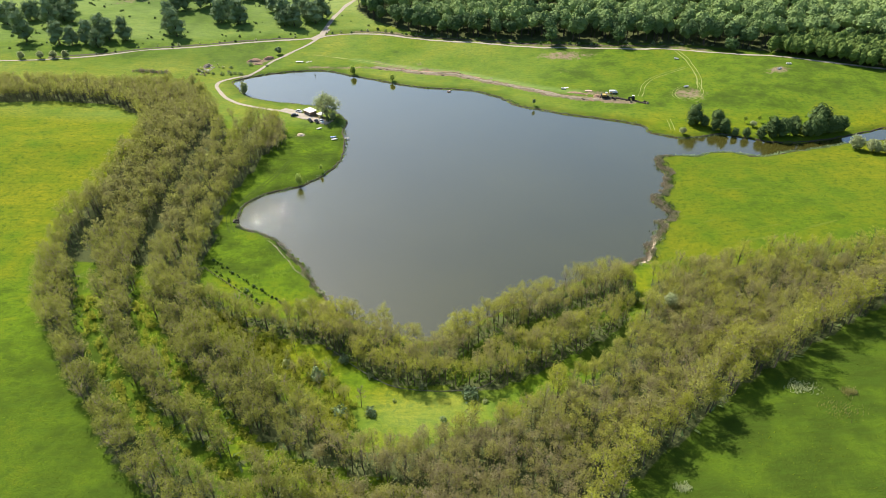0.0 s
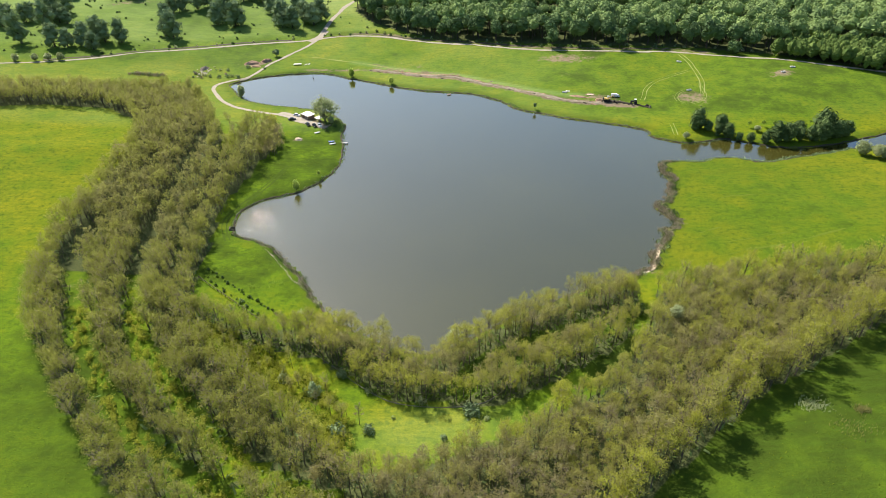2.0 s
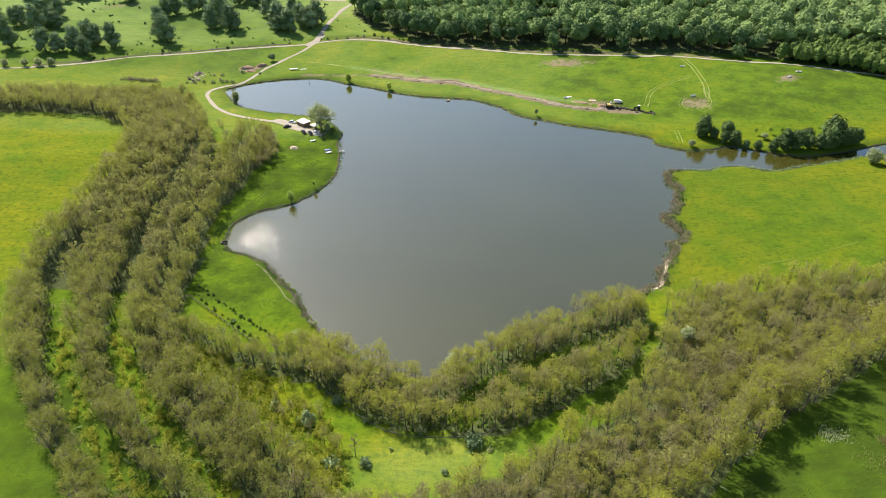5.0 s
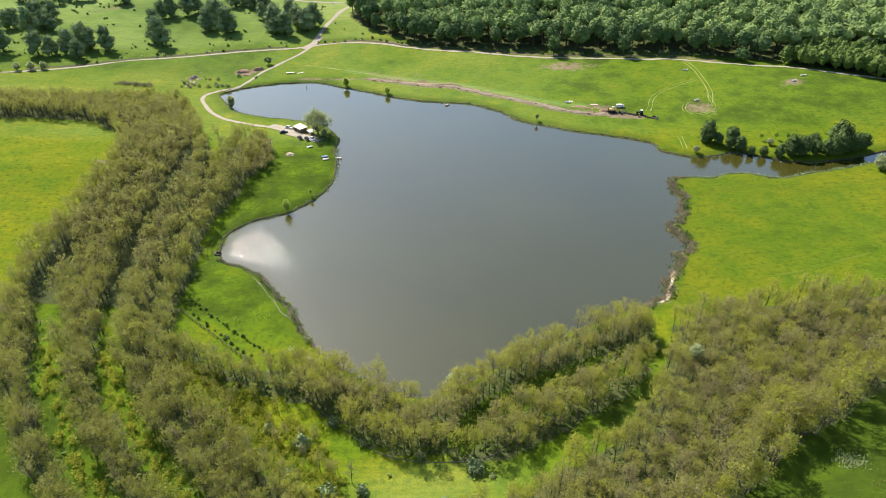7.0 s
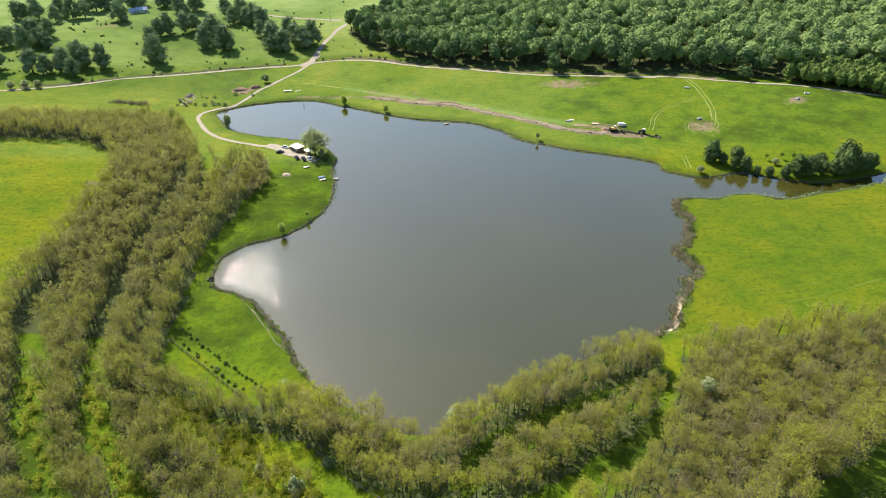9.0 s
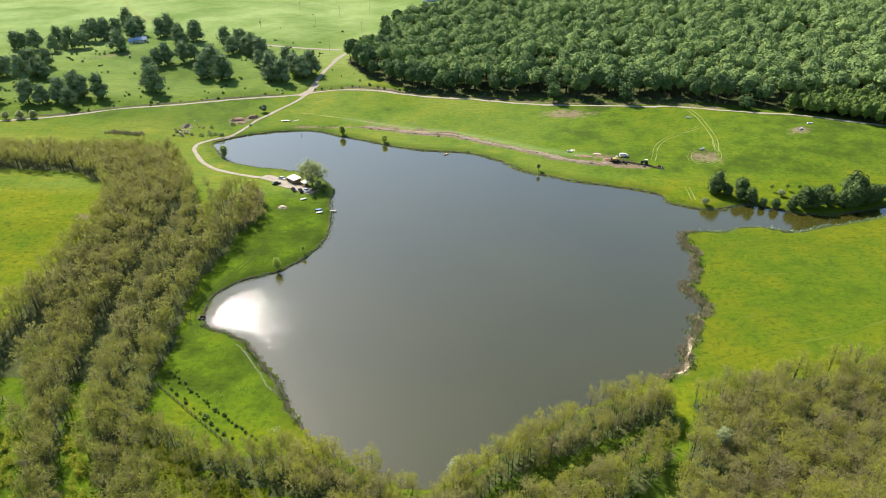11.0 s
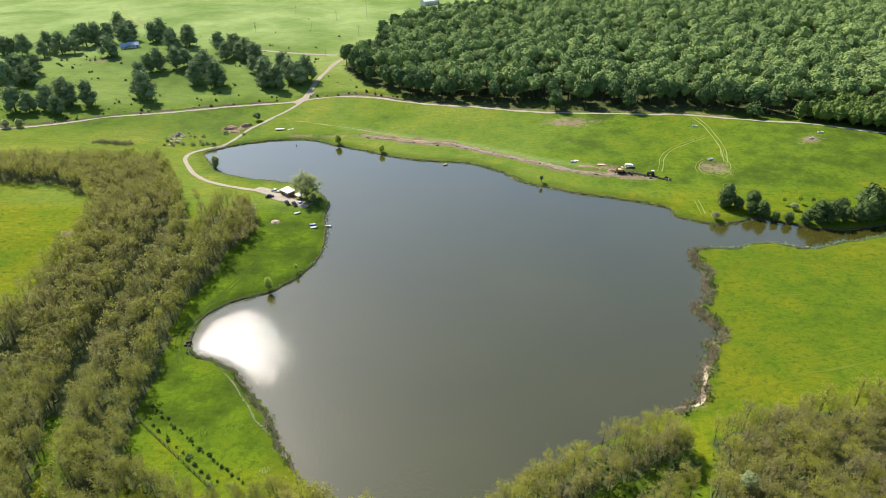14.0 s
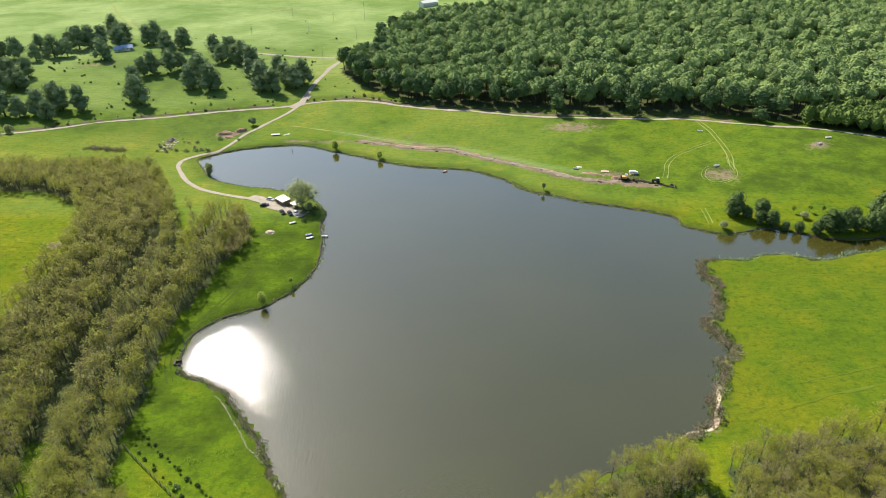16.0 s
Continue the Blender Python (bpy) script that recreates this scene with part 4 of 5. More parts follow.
BIG = [1.0, .55, .8, .6, .65, .4, .45, .55, .9, 1.0, .7, .74, .8, .95, 1.2, .9, .8]
kinds = [tree_thing("inlet_tree", *broad_tree(120 + k, 10.5, 9, 20, 60, .34, -.1, .2, 4, True, -.85, True, .8), [DARK_BARK, INLET_LEAF], "dark green bushy tree leaning over the inlet", "tree", "inlet trees") for k in range(4)]
set_out(kinds, INLET, rs, .97, 1.06, 0, BIG)
kinds = [tree_thing("willow_bush", *broad_tree(130 + k, 7, 7.5, 13, 42, .4, -.1, .15), [DARK_BARK, WILLOW], "grey-green willow bush on the inlet bank", "bush", "willow bushes") for k in range(2)]
set_out(kinds, [(186, 258), (191, 254), (196, 251), (201, 256)], rs, .9, 1.15)

# ---- the shore ----
def part(name, bm, material, parent, label=""):
    """A bmesh as one mesh object under a thing or a part."""
    me = bpy.data.meshes.new(name)
    bm.to_mesh(me)
    bm.free()
    me.materials.append(material)
    ob = new(name, me)
    ob.parent = parent
    return tagged(ob, label)


def box(w, d, h, at=(0, 0, 0), turn=(0, 0, 0), bevel=0.0, taper=1.0):
    """A box standing on at, with eased edges; taper narrows its top."""
    bm = bmesh.new()
    bmesh.ops.create_cube(bm, size=1, matrix=Matrix.Translation((0, 0, .5)))
    for v in bm.verts:
        k = taper if v.co.z > .5 else 1
        v.co = Vector((v.co.x * w * k, v.co.y * d * k, v.co.z * h))
    if bevel:
        bmesh.ops.bevel(bm, geom=bm.edges[:], offset=bevel, segments=2, affect="EDGES")
    bmesh.ops.transform(bm, matrix=pose(*at, *turn), verts=bm.verts)
    return bm


def rod(r, h, at=(0, 0, 0), turn=(0, 0, 0), sides=8, top=None):
    bm = bmesh.new()
    bmesh.ops.create_cone(bm, cap_ends=True, segments=sides, radius1=r, radius2=r if top is None else top, depth=h, matrix=Matrix.Translation((0, 0, h / 2)))
    bmesh.ops.transform(bm, matrix=pose(*at, *turn), verts=bm.verts)
    return bm


def stand(name, x, y, turn, label, category, group="", lift=0.0):
    """An Empty on the ground, to carry a thing's parts."""
    root = tagged(new(name), label, category, group)
    root.matrix_basis = pose(x, y, float(height(x, y)) + lift, 0, 0, turn)
    return root


d = np.roll(SHORE, -1, 0) - np.roll(SHORE, 1, 0)
d /= np.linalg.norm(d, axis=1)[:, None]
LANDWARD = np.stack([-d[:, 1], d[:, 0]], -1)
probe = inside(SHORE, SHORE[:, 0] + LANDWARD[:, 0] * .5, SHORE[:, 1] + LANDWARD[:, 1] * .5)
LANDWARD[probe] *= -1
rs = np.random.RandomState(51)
jag = np.convolve(rs.normal(0, 1, len(SHORE) + 2), np.ones(3) / 3, "valid")[: len(SHORE)]
rows_ = []
for off, z in ((-.6, -.35), (-.2, .1), (.1, .5), (.4, None), (.65, None)):
    o = off + jag * .25
    x, y = SHORE[:, 0] + LANDWARD[:, 0] * o, SHORE[:, 1] + LANDWARD[:, 1] * o
    rows_.append(np.stack([x, y, np.full(len(x), z) + jag * .08 if z is not None else height(x, y) + (.1 if off < .5 else -.12)], -1))
v = np.stack(rows_, 1)
v = np.vstack([v, v[:1]]).reshape(-1, 3)
tagged(new("shore_bank", mesh_of("shore_bank", v, sheet(5, len(SHORE) + 1), [SOIL], smooth=True)), "dark cut earth bank along the water's edge", "bank", kind="structure")


def blades(rs, at, tall, wide, lean=.8):
    """Reed and grass blades: slender upright pieces."""
    n = len(at)
    a = rs.uniform(0, 2 * np.pi, n)
    u = np.stack([np.cos(a), np.sin(a), 0 * a], -1) * wide * rs.uniform(.6, 1.4, (n, 1))
    tip = np.stack([rs.normal(0, lean, n), rs.normal(0, lean, n), np.ones(n)], -1) * tall * rs.uniform(.5, 1.2, (n, 1))
    return np.stack([at - u, at + u, at + u * .6 + tip, at - u * .6 + tip * .95], 1).reshape(-1, 3), np.arange(n * 4).reshape(-1, 4)


def reed_bed(name, line, count, lo, hi, tall, wide, material, label, seed, lumpy=.35):
    """Reeds along a stretch of shore, between lo and hi metres landward of the edge, in tussocks."""
    rs = np.random.RandomState(seed)
    c = spline(line, .4)
    k = rs.randint(0, len(c), count)
    tussock = np.convolve(rs.normal(0, 1, len(c) + 8), np.ones(9) / 9, "valid")[: len(c)] * 3
    t = np.gradient(c, axis=0)
    t /= np.linalg.norm(t, axis=1)[:, None]
    nrm = np.stack([-t[:, 1], t[:, 0]], -1)
    mid = len(c) // 2
    if lake_side(c[mid:mid + 1, 0] + nrm[mid, 0] * 2, c[mid:mid + 1, 1] + nrm[mid, 1] * 2)[0] < 0:
        nrm = -nrm
    off = rs.uniform(lo, hi, count) + tussock[k] * lumpy
    p = c[k] + nrm[k] * off[:, None] + rs.normal(0, .25, (count, 2))
    z = np.maximum(height(p[:, 0], p[:, 1]), -.1) - .05
    v, f = blades(rs, np.column_stack([p, z]), tall, wide)
    return tagged(new(name, mesh_of(name, v, f, [material])), label, "reeds", kind="stuff")


EAST_REEDS = EAST_SHORE[9:]
WEST_REEDS = WEST_SHORE[:7]
reed_bed("east_reeds", EAST_REEDS, 6000, -.5, 1.7, .7, .10, REED, "grey-brown dead reeds along the east shore", 61, 1.0)
reed_bed("east_sedge", EAST_REEDS, 1600, .8, 2.6, .5, .12, INLET_LEAF, "green sedge growing through the dead reeds", 62, .9)
reed_bed("east_dark_sedge", EAST_REEDS, 900, -.6, 2.2, .8, .16, INLET_LEAF, "dark tussocks at the water's edge", 68, 1.2)
reed_bed("west_reeds", WEST_REEDS, 1300, -.4, 1.1, .45, .10, REED, "grey dead reeds along the west bank", 63, .5)
reed_bed("west_sedge", WEST_REEDS, 1600, -.4, 1.2, .4, .12, INLET_LEAF, "dark green sedge along the west bank", 64, .5)
reed_bed("inlet_sedge", EAST_SHORE[1:10], 1500, -.8, .8, .8, .15, OAK, "dark green sedge along the inlet's bank", 65, .3)
reed_bed("north_sedge", NORTH_SHORE[:22], 3000, -.7, .5, .55, .12, OAK, "dark sedge along the far bank", 66, .3)
reed_bed("bay_sedge", WEST_SHORE[5:], 1800, -.6, .5, .55, .12, OAK, "dark sedge along the bay's bank", 67, .3)

rs = np.random.RandomState(69)
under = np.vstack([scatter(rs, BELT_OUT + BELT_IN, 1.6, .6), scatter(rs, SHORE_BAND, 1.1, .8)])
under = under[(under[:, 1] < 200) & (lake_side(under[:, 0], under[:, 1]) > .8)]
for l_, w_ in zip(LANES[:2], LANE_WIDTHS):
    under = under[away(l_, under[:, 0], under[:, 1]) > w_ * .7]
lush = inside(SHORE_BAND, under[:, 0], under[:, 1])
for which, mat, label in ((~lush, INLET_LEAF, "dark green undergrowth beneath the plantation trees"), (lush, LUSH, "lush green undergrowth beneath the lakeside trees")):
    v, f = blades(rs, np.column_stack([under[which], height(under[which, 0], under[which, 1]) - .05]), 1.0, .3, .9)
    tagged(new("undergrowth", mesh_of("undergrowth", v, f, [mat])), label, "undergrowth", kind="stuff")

rs = np.random.RandomState(71)
STONE = plain("pale_stone", (0.30, 0.26, 0.20), (0.50, 0.44, 0.34), 2.0, .9, .2, .5, .05)


def stone(seed, size):
    r = np.random.RandomState(seed)
    bm = bmesh.new()
    bmesh.ops.create_icosphere(bm, subdivisions=1, radius=size)
    for q in bm.verts:
        q.co *= r.uniform(.7, 1.15)
        q.co.z *= .4
    return bm


c = spline([(-42.3, 157.6), (-45.8, 162.6), (-49.9, 166.8), (-53.2, 169.9), (-56.1, 175), (-59.4, 179.3), (-62.7, 184.2), (-67, 189.2)], .8)
for k in range(170):
    i = rs.randint(len(c))
    x, y = c[i] + rs.normal(0, .16, 2)
    bm = stone(k, rs.uniform(.08, .18))
    me = bpy.data.meshes.new("shore_stone")
    bm.to_mesh(me)
    bm.free()
    me.materials.append(STONE)
    ob = tagged(new("shore_stone", me), "pale stone lying at the top of the bank", "stone", "bank stones")
    ob.matrix_basis = pose(x, y, float(height(x, y)) + .08, 0, 0, rs.uniform(0, 360))

# ---- tracks, ditch and dug earth ----
def wheel_tracks(name, line, label, gap=1.7, wide=.55, seed=9, material=None):
    c = spline(line, 2.0)
    t = np.gradient(c, axis=0)
    t /= np.linalg.norm(t, axis=1)[:, None]
    nrm = np.stack([-t[:, 1], t[:, 0]], -1)
    root = tagged(new(name), label, "track", kind="structure")
    for k, s in enumerate((-.5, .5)):
        rut = strip("rut", c + nrm * gap * s, wide, .06, material or TRACK, "", "", .12, seed + k, 3, 1.2, "", .02)
        for key in list(rut.keys()):
            del rut[key]
        rut.parent = root
    return root


wheel_tracks("track_1", [(146, 398), (148, 384), (148, 372), (146, 351), (141, 334)], "pale wheel tracks pressed into the far field", 2.2, .45, 9, PALE_TRACK)
wheel_tracks("track_2", [(107.1, 330.3), (109.7, 336.3), (113.4, 345.7), (120.4, 354), (131.4, 360.4), (144.4, 367.1)], "pale curved wheel tracks in the far field", 2.0, .35, 13, PALE_TRACK)
wheel_tracks("track_3", [(-72, 257), (-74, 250), (-78, 238), (-83.5, 224), (-87, 213), (-86, 204), (-82, 195)], "faint wheel tracks in the grass along the west bank", 1.6, .5, 17, TRACK_SOFT)
wheel_tracks("track_4", [(111.4, 284.7), (112.5, 292), (113.3, 298.4)], "short wheel tracks by the inlet's mouth", 1.8, .35, 19, PALE_TRACK)
wheel_tracks("track_5", [(145, 349), (142.8, 342.5), (141.3, 330.5), (136.1, 324.1), (127.9, 322.2), (125.5, 329.2), (128.6, 336.3), (132.3, 339)], "faint wheel tracks looping round the worn patch", 1.5, .22, 21, PALE_TRACK)
strip("dry_path", DRY_LINE[:5], 1.1, .07, TRACK, "pale dry path across the far field", "path", .35, 96, 3, 1.2)
strip("dug_strip", DIRT_LINE[3:-1], 2.6, .1, GREY_EARTH, "strip of grey-brown dug earth across the far field", "soil", .9, 97, 6, 1.0, "structure", .25)
strip("dug_strip_edge", [(x, y + 2.6) for x, y in DIRT_LINE[4:9]], 1.0, .1, EARTH, "reddish strip of turned earth beside the dug strip", "soil", .5, 98, 4, 1.0, "structure", .15)
for k, line in enumerate(([(86, 176.5), (95, 178.9), (103, 181.2), (111.5, 182.9), (120, 184.3), (128, 186.5), (140, 190)], [(91, 194), (98.4, 196.7), (103.7, 199.1)], [(108, 219.5), (115.4, 220), (126, 219.5), (136.5, 218.5), (144, 215)], [(98, 186.5), (112, 189.5), (126, 191.5)])):
    strip("grass_line", line, .32, .05, RANK_GRASS, "dark line of rank grass across the meadow", "track", .4, 91 + k, 3, 1.0, "structure", .02)
DITCH = [(-40, 134), (-32, 127), (-25, 120.5), (-17, 114.5), (-8, 112), (1, 111.6), (8, 113), (13, 117)]
strip("low_wall", DITCH, .22, .0, plain("grey_wall_stone", (.13, .12, .09), (.30, .27, .21), 1.2, .95, .2, .8, .2), "low grey stone wall round the clearing", "wall", .1, 23, 7, .8, "structure", .2)
strip("beach", [(57.5, 169.3), (61, 170.8), (64.5, 171.5), (68, 173.2), (69.8, 178.2), (72.4, 182.6), (75, 187.2)], 1.0, .16, SAND, "pale sandy strip at the lake's corner", "beach", .3, 24, 5, .8, "structure", .1)
strip("spoil_ridge", [(85, 331), (91, 329.5), (98, 326.5), (108, 321)], 1.3, .1, DARK_EARTH, "low ridge of dark dug soil", "soil", .7, 27, 7, .8, "structure", .6)
strip("verge_road", [(-92, 467), (-60, 473.5), (-24, 457), (20, 441), (60, 427), (110, 411), (150, 402)], 1.6, .1, SOIL, "dark weedy ditch along the forest road", "ditch", .6, 28, 4, 1.5, "structure", .05)
strip("verge_road_west", [(-260, 401), (-230, 419), (-204, 435), (-172, 445.5), (-140, 456.5), (-112, 462)], 2.2, .1, SOIL, "dark weedy ditch along the meadow road", "ditch", .5, 29, 4, 1.5, "structure", .05)


def heap(name, x, y, w, d, h, turn, material, label, seed, category="heap"):
    """An uneven mound of loose material."""
    r = np.random.RandomState(seed)
    n = 13
    u, v = np.meshgrid(np.linspace(-1, 1, n), np.linspace(-1, 1, n))
    z = np.clip(1 - u * u - v * v, 0, 1) ** .8 * (1 + .45 * swell(u * 9, v * 9, 2, seed)) * h + r.normal(0, .05 * h, u.shape) - .12
    ob = tagged(new(name, mesh_of(name, np.stack([u * w / 2, v * d / 2, z], -1).reshape(-1, 3), sheet(n, n), [material], smooth=True)), label, category)
    ob.matrix_basis = pose(x, y, float(height(x, y)), 0, 0, turn)


heap("earth_mound", -131, 417, 11, 4.5, 1.6, 18, EARTH, "reddish brown heap of dug earth", 1)
heap("earth_mound", -122, 421, 8, 3.5, 1.8, 25, EARTH, "brown heap of dug earth by the track", 2)
heap("earth_mound", -127, 411, 7, 3, .9, 5, EARTH, "low brown heap of dug earth", 3)
heap("sand_heap", -74, 286.5, 3.8, 3.2, .9, 0, SAND, "pale heap of sand on the lakeside grass", 4, "sand")
heap("sand_heap", -88, 300.3, 4.5, 2.6, .7, -20, SAND, "pale low heap of sand beside the thicket", 8, "sand")
heap("earth_mound", 84, 332.5, 5, 3, 1.0, -20, EARTH, "brown heap of earth beside the digger", 5)
heap("earth_mound", 74, 338, 12, 2.2, .7, -25, EARTH, "long low heap of brown earth", 6)
rs = np.random.RandomState(55)
for k, (x, y) in enumerate(spline(DIRT_LINE[3:-1], 3.1)):
    heap("clod_heap", x + rs.normal(0, 1.3), y + rs.normal(0, 1.3), rs.uniform(1.6, 4.5), rs.uniform(.8, 1.7), rs.uniform(.25, .6), -34 + rs.normal(0, 9), (GREY_EARTH, DARK_EARTH, EARTH, GREY_EARTH, GREY_EARTH)[k % 5], "low uneven ridge of dug clods", 30 + k)
for k, (x, y) in enumerate(spline([(86, 330.6), (91, 329.5), (98, 326.5), (109, 320.5)], 2.6)):
    heap("spoil_heap", x + rs.normal(0, .6), y + rs.normal(0, .6), rs.uniform(1.8, 3.6), rs.uniform(1.2, 2.0), rs.uniform(.5, 1.2), rs.uniform(0, 90), DARK_EARTH if k % 3 else GREY_EARTH, "dark lumpy heap of dug soil", 60 + k)
heap("rubble_heap", -159, 405, 8, 4, 1.5, 60, plain("grey_rubble", (.14, .115, .08), (.36, .31, .23), 1.6, .95, .2, .9, .3), "grey heap of rubble and stones in the meadow", 7)

PALE_SHEET = plain("weathered_white_sheet", (.55, .54, .50), (.78, .77, .73), .8, .6, .4, .15, .02)
PINK_SHEET = plain("pinkish_clay_slab", (.42, .30, .22), (.58, .44, .34), .8, .9, .2, .2, .02)
CONCRETE = plain("pale_concrete", (.38, .36, .32), (.55, .53, .48), 1.2, .9, .2, .3, .03)
DARK_WOOD = plain("dark_weathered_wood", (.05, .042, .034), (.13, .11, .09), 2.5, .85, .2, .3, .03)
BROWN_WALL = plain("brown_boarded_wall", (.14, .10, .07), (.24, .17, .12), 2.0, .8, .3, .3, .03)
BLUE_ROOF = plain("blue_metal_roof", (.27, .38, .58), (.36, .46, .66), .6, .45, .5, .1, .02)
WHITE_WALL = plain("white_render", (.62, .61, .58), (.78, .77, .74), .8, .8, .3, .15, .02)
WHITE_PAINT = plain("white_vehicle_paint", (.68, .69, .70), (.80, .80, .80), .5, .25, .5, .02, .01)
DARK_PAINT = plain("dark_vehicle_paint", (.015, .016, .02), (.035, .036, .04), .5, .25, .5, .02, .01)
YELLOW_PAINT = plain("dusty_yellow_machine_paint", (.40, .27, .06), (.55, .40, .14), 1.5, .5, .4, .1, .02)
RUBBER = plain("black_rubber", (.012, .012, .012), (.03, .03, .03), 4, .85, .3, .2, .02)
GLASS = plain("dark_window_glass", (.02, .025, .03), (.05, .06, .07), .5, .08, .6, .01, .01)
BLUE_PLASTIC = plain("blue_plastic", (.06, .16, .38), (.10, .24, .50), 1.0, .4, .5, .05, .01)


def trough(x, y, turn, w=2.7):
    root = stand("feed_trough", x, y, turn, "pale concrete feed trough lying in the grass", "trough", "feed troughs")
    part("base", box(w, 1.2, .25, bevel=.04), CONCRETE, root)
    for s in (-1, 1):
        part("side_wall", box(w, .18, .4, (0, s * .55, .25), bevel=.03), PALE_SHEET, root)
        part("end_wall", box(.18, .92, .4, (s * (w / 2 - .1), 0, .25), bevel=.03), PALE_SHEET, root)


for x, y, turn in ((135, 338.5, 25), (142.5, 381, -30), (201, 359.5, -5), (192.5, 352.5, 30), (67, 345, -20)):
    trough(x, y, turn)


def slab(x, y, w, d, turn, material, label, legs=True):
    root = stand("slab", x, y, turn, label, "slab")
    part("top", box(w, d, .18, (0, 0, .55 if legs else .05), bevel=.03), material, root)
    if legs:
        for s in (-1, 1):
            part("support", box(.3, d * .8, .6, (s * w * .38, 0, -.05), bevel=.03), CONCRETE, root)


slab(-99.5, 413.5, 5.2, 1.7, 2, PALE_SHEET, "pale concrete slab table on two supports")
slab(-94, 413.5, 2.8, .7, 60, PALE_SHEET, "pale plank lying on the grass", False)
slab(-92, 414.5, 2.4, .6, 75, PALE_SHEET, "pale plank lying on the grass", False)
slab(80.5, 340, 3.8, 1.8, -8, PINK_SHEET, "pinkish clay slab on trodden ground", False)
slab(69, 346.5, 2.4, 1.2, -15, PALE_SHEET, "pale sheet laid on the grass", False)


# ---- vehicles ----
def wheels(root, track, base, r, wide=.22):
    for sx in (-1, 1):
        for sy in (-1, 1):
            t = part("wheel", rod(r, wide, (sx * base / 2, sy * track / 2 + wide / 2, r), (90, 0, 0), 14), RUBBER, root)
            part("rim", rod(r * .55, wide + .03, (sx * base / 2, sy * track / 2 + wide / 2 + .015, r), (90, 0, 0), 10), CONCRETE, t)


def car(x, y, turn, paint, label):
    root = stand("parked_car", x, y, turn, label, "car", "parked cars")
    part("body", box(4.2, 1.72, .62, (0, 0, .32), bevel=.14, taper=.96), paint, root)
    part("cabin", box(2.3, 1.55, .58, (-.15, 0, .9), bevel=.10, taper=.78), GLASS, root, "dark glazed cabin")
    part("roof", box(1.65, 1.2, .06, (-.15, 0, 1.45), bevel=.02), paint, root)
    wheels(root, 1.5, 2.5, .31)
    for s in (-1, 1):
        part("headlight", box(.08, .34, .14, (2.06, s * .58, .68), bevel=.02), PALE_SHEET, root)


def van(x, y, turn):
    root = stand("white_van", x, y, turn, "white delivery van parked on the far field", "van")
    root.scale = (.82, .82, .82)
    part("body", box(4.0, 2.0, 1.75, (-.7, 0, .42), bevel=.10, taper=.97), WHITE_PAINT, root)
    part("cab", box(1.3, 1.9, 1.25, (1.85, 0, .42), bevel=.14, taper=.86), WHITE_PAINT, root)
    part("windscreen", box(.9, 1.6, .5, (2.0, 0, 1.15), bevel=.05, taper=.85), GLASS, root)
    part("bonnet", box(.6, 1.8, .55, (2.55, 0, .42), bevel=.1), WHITE_PAINT, root)
    wheels(root, 1.75, 3.4, .36)


def digger(x, y, turn):
    root = stand("excavator", x, y, turn, "dusty yellow tracked excavator on the dug earth", "excavator", lift=.3)
    for s in (-1, 1):
        part("track", box(3.6, .55, .8, (0, s * 1.0, 0), bevel=.22), RUBBER, root, "black steel crawler track")
    part("deck", box(2.8, 2.3, .9, (-.3, 0, .95), bevel=.12), YELLOW_PAINT, root)
    part("counterweight", box(.7, 2.3, 1.0, (-1.7, 0, .95), bevel=.15), DARK_PAINT, root)
    part("cab", box(1.4, 1.1, 1.5, (.6, .6, 1.3), bevel=.1, taper=.9), WHITE_PAINT, root, "white cab")
    part("boom", box(3.6, .35, .4, (2.2, -.2, 2.5), (0, -25, 0), .05), YELLOW_PAINT, root)
    part("arm", box(.3, .3, 2.6, (4.1, -.2, .8), (0, -12, 0), .05), YELLOW_PAINT, root)
    part("bucket", box(.9, .9, .7, (4.0, -.2, .1), (0, 20, 0), .1), DARK_PAINT, root)


def tractor(x, y, turn):
    root = stand("tractor", x, y, turn, "dark tractor with a white roofed cab", "tractor", lift=.2)
    part("bonnet", box(1.9, .8, .8, (1.0, 0, .75), bevel=.08), DARK_PAINT, root)
    part("cab", box(1.4, 1.3, 1.35, (-.5, 0, 1.0), bevel=.08, taper=.88), GLASS, root)
    part("roof", box(1.45, 1.3, .14, (-.5, 0, 2.35), bevel=.04), WHITE_PAINT, root, "white roof")
    for sy in (-1, 1):
        part("rear_wheel", rod(.8, .45, (-.7, sy * .9 + .22, .8), (90, 0, 0), 16), RUBBER, root)
        part("front_wheel", rod(.5, .3, (1.5, sy * .75 + .15, .5), (90, 0, 0), 14), RUBBER, root)


car(-81.4, 320.3, -30, WHITE_PAINT, "white car parked on the gravel by the shed")
car(-72.6, 305.4, -60, DARK_PAINT, "black car parked at the edge of the gravel")
car(-69, 304.2, -60, DARK_PAINT, "black car parked near the willow")
car(-82.5, 313.5, 10, DARK_PAINT, "dark car parked on the grass beside the track")
car(-66.4, 304.6, -60, WHITE_PAINT, "pale car parked between two black ones")
van(93.5, 336, -6)
digger(87.5, 330, -14)
tractor(101.5, 326, 165)


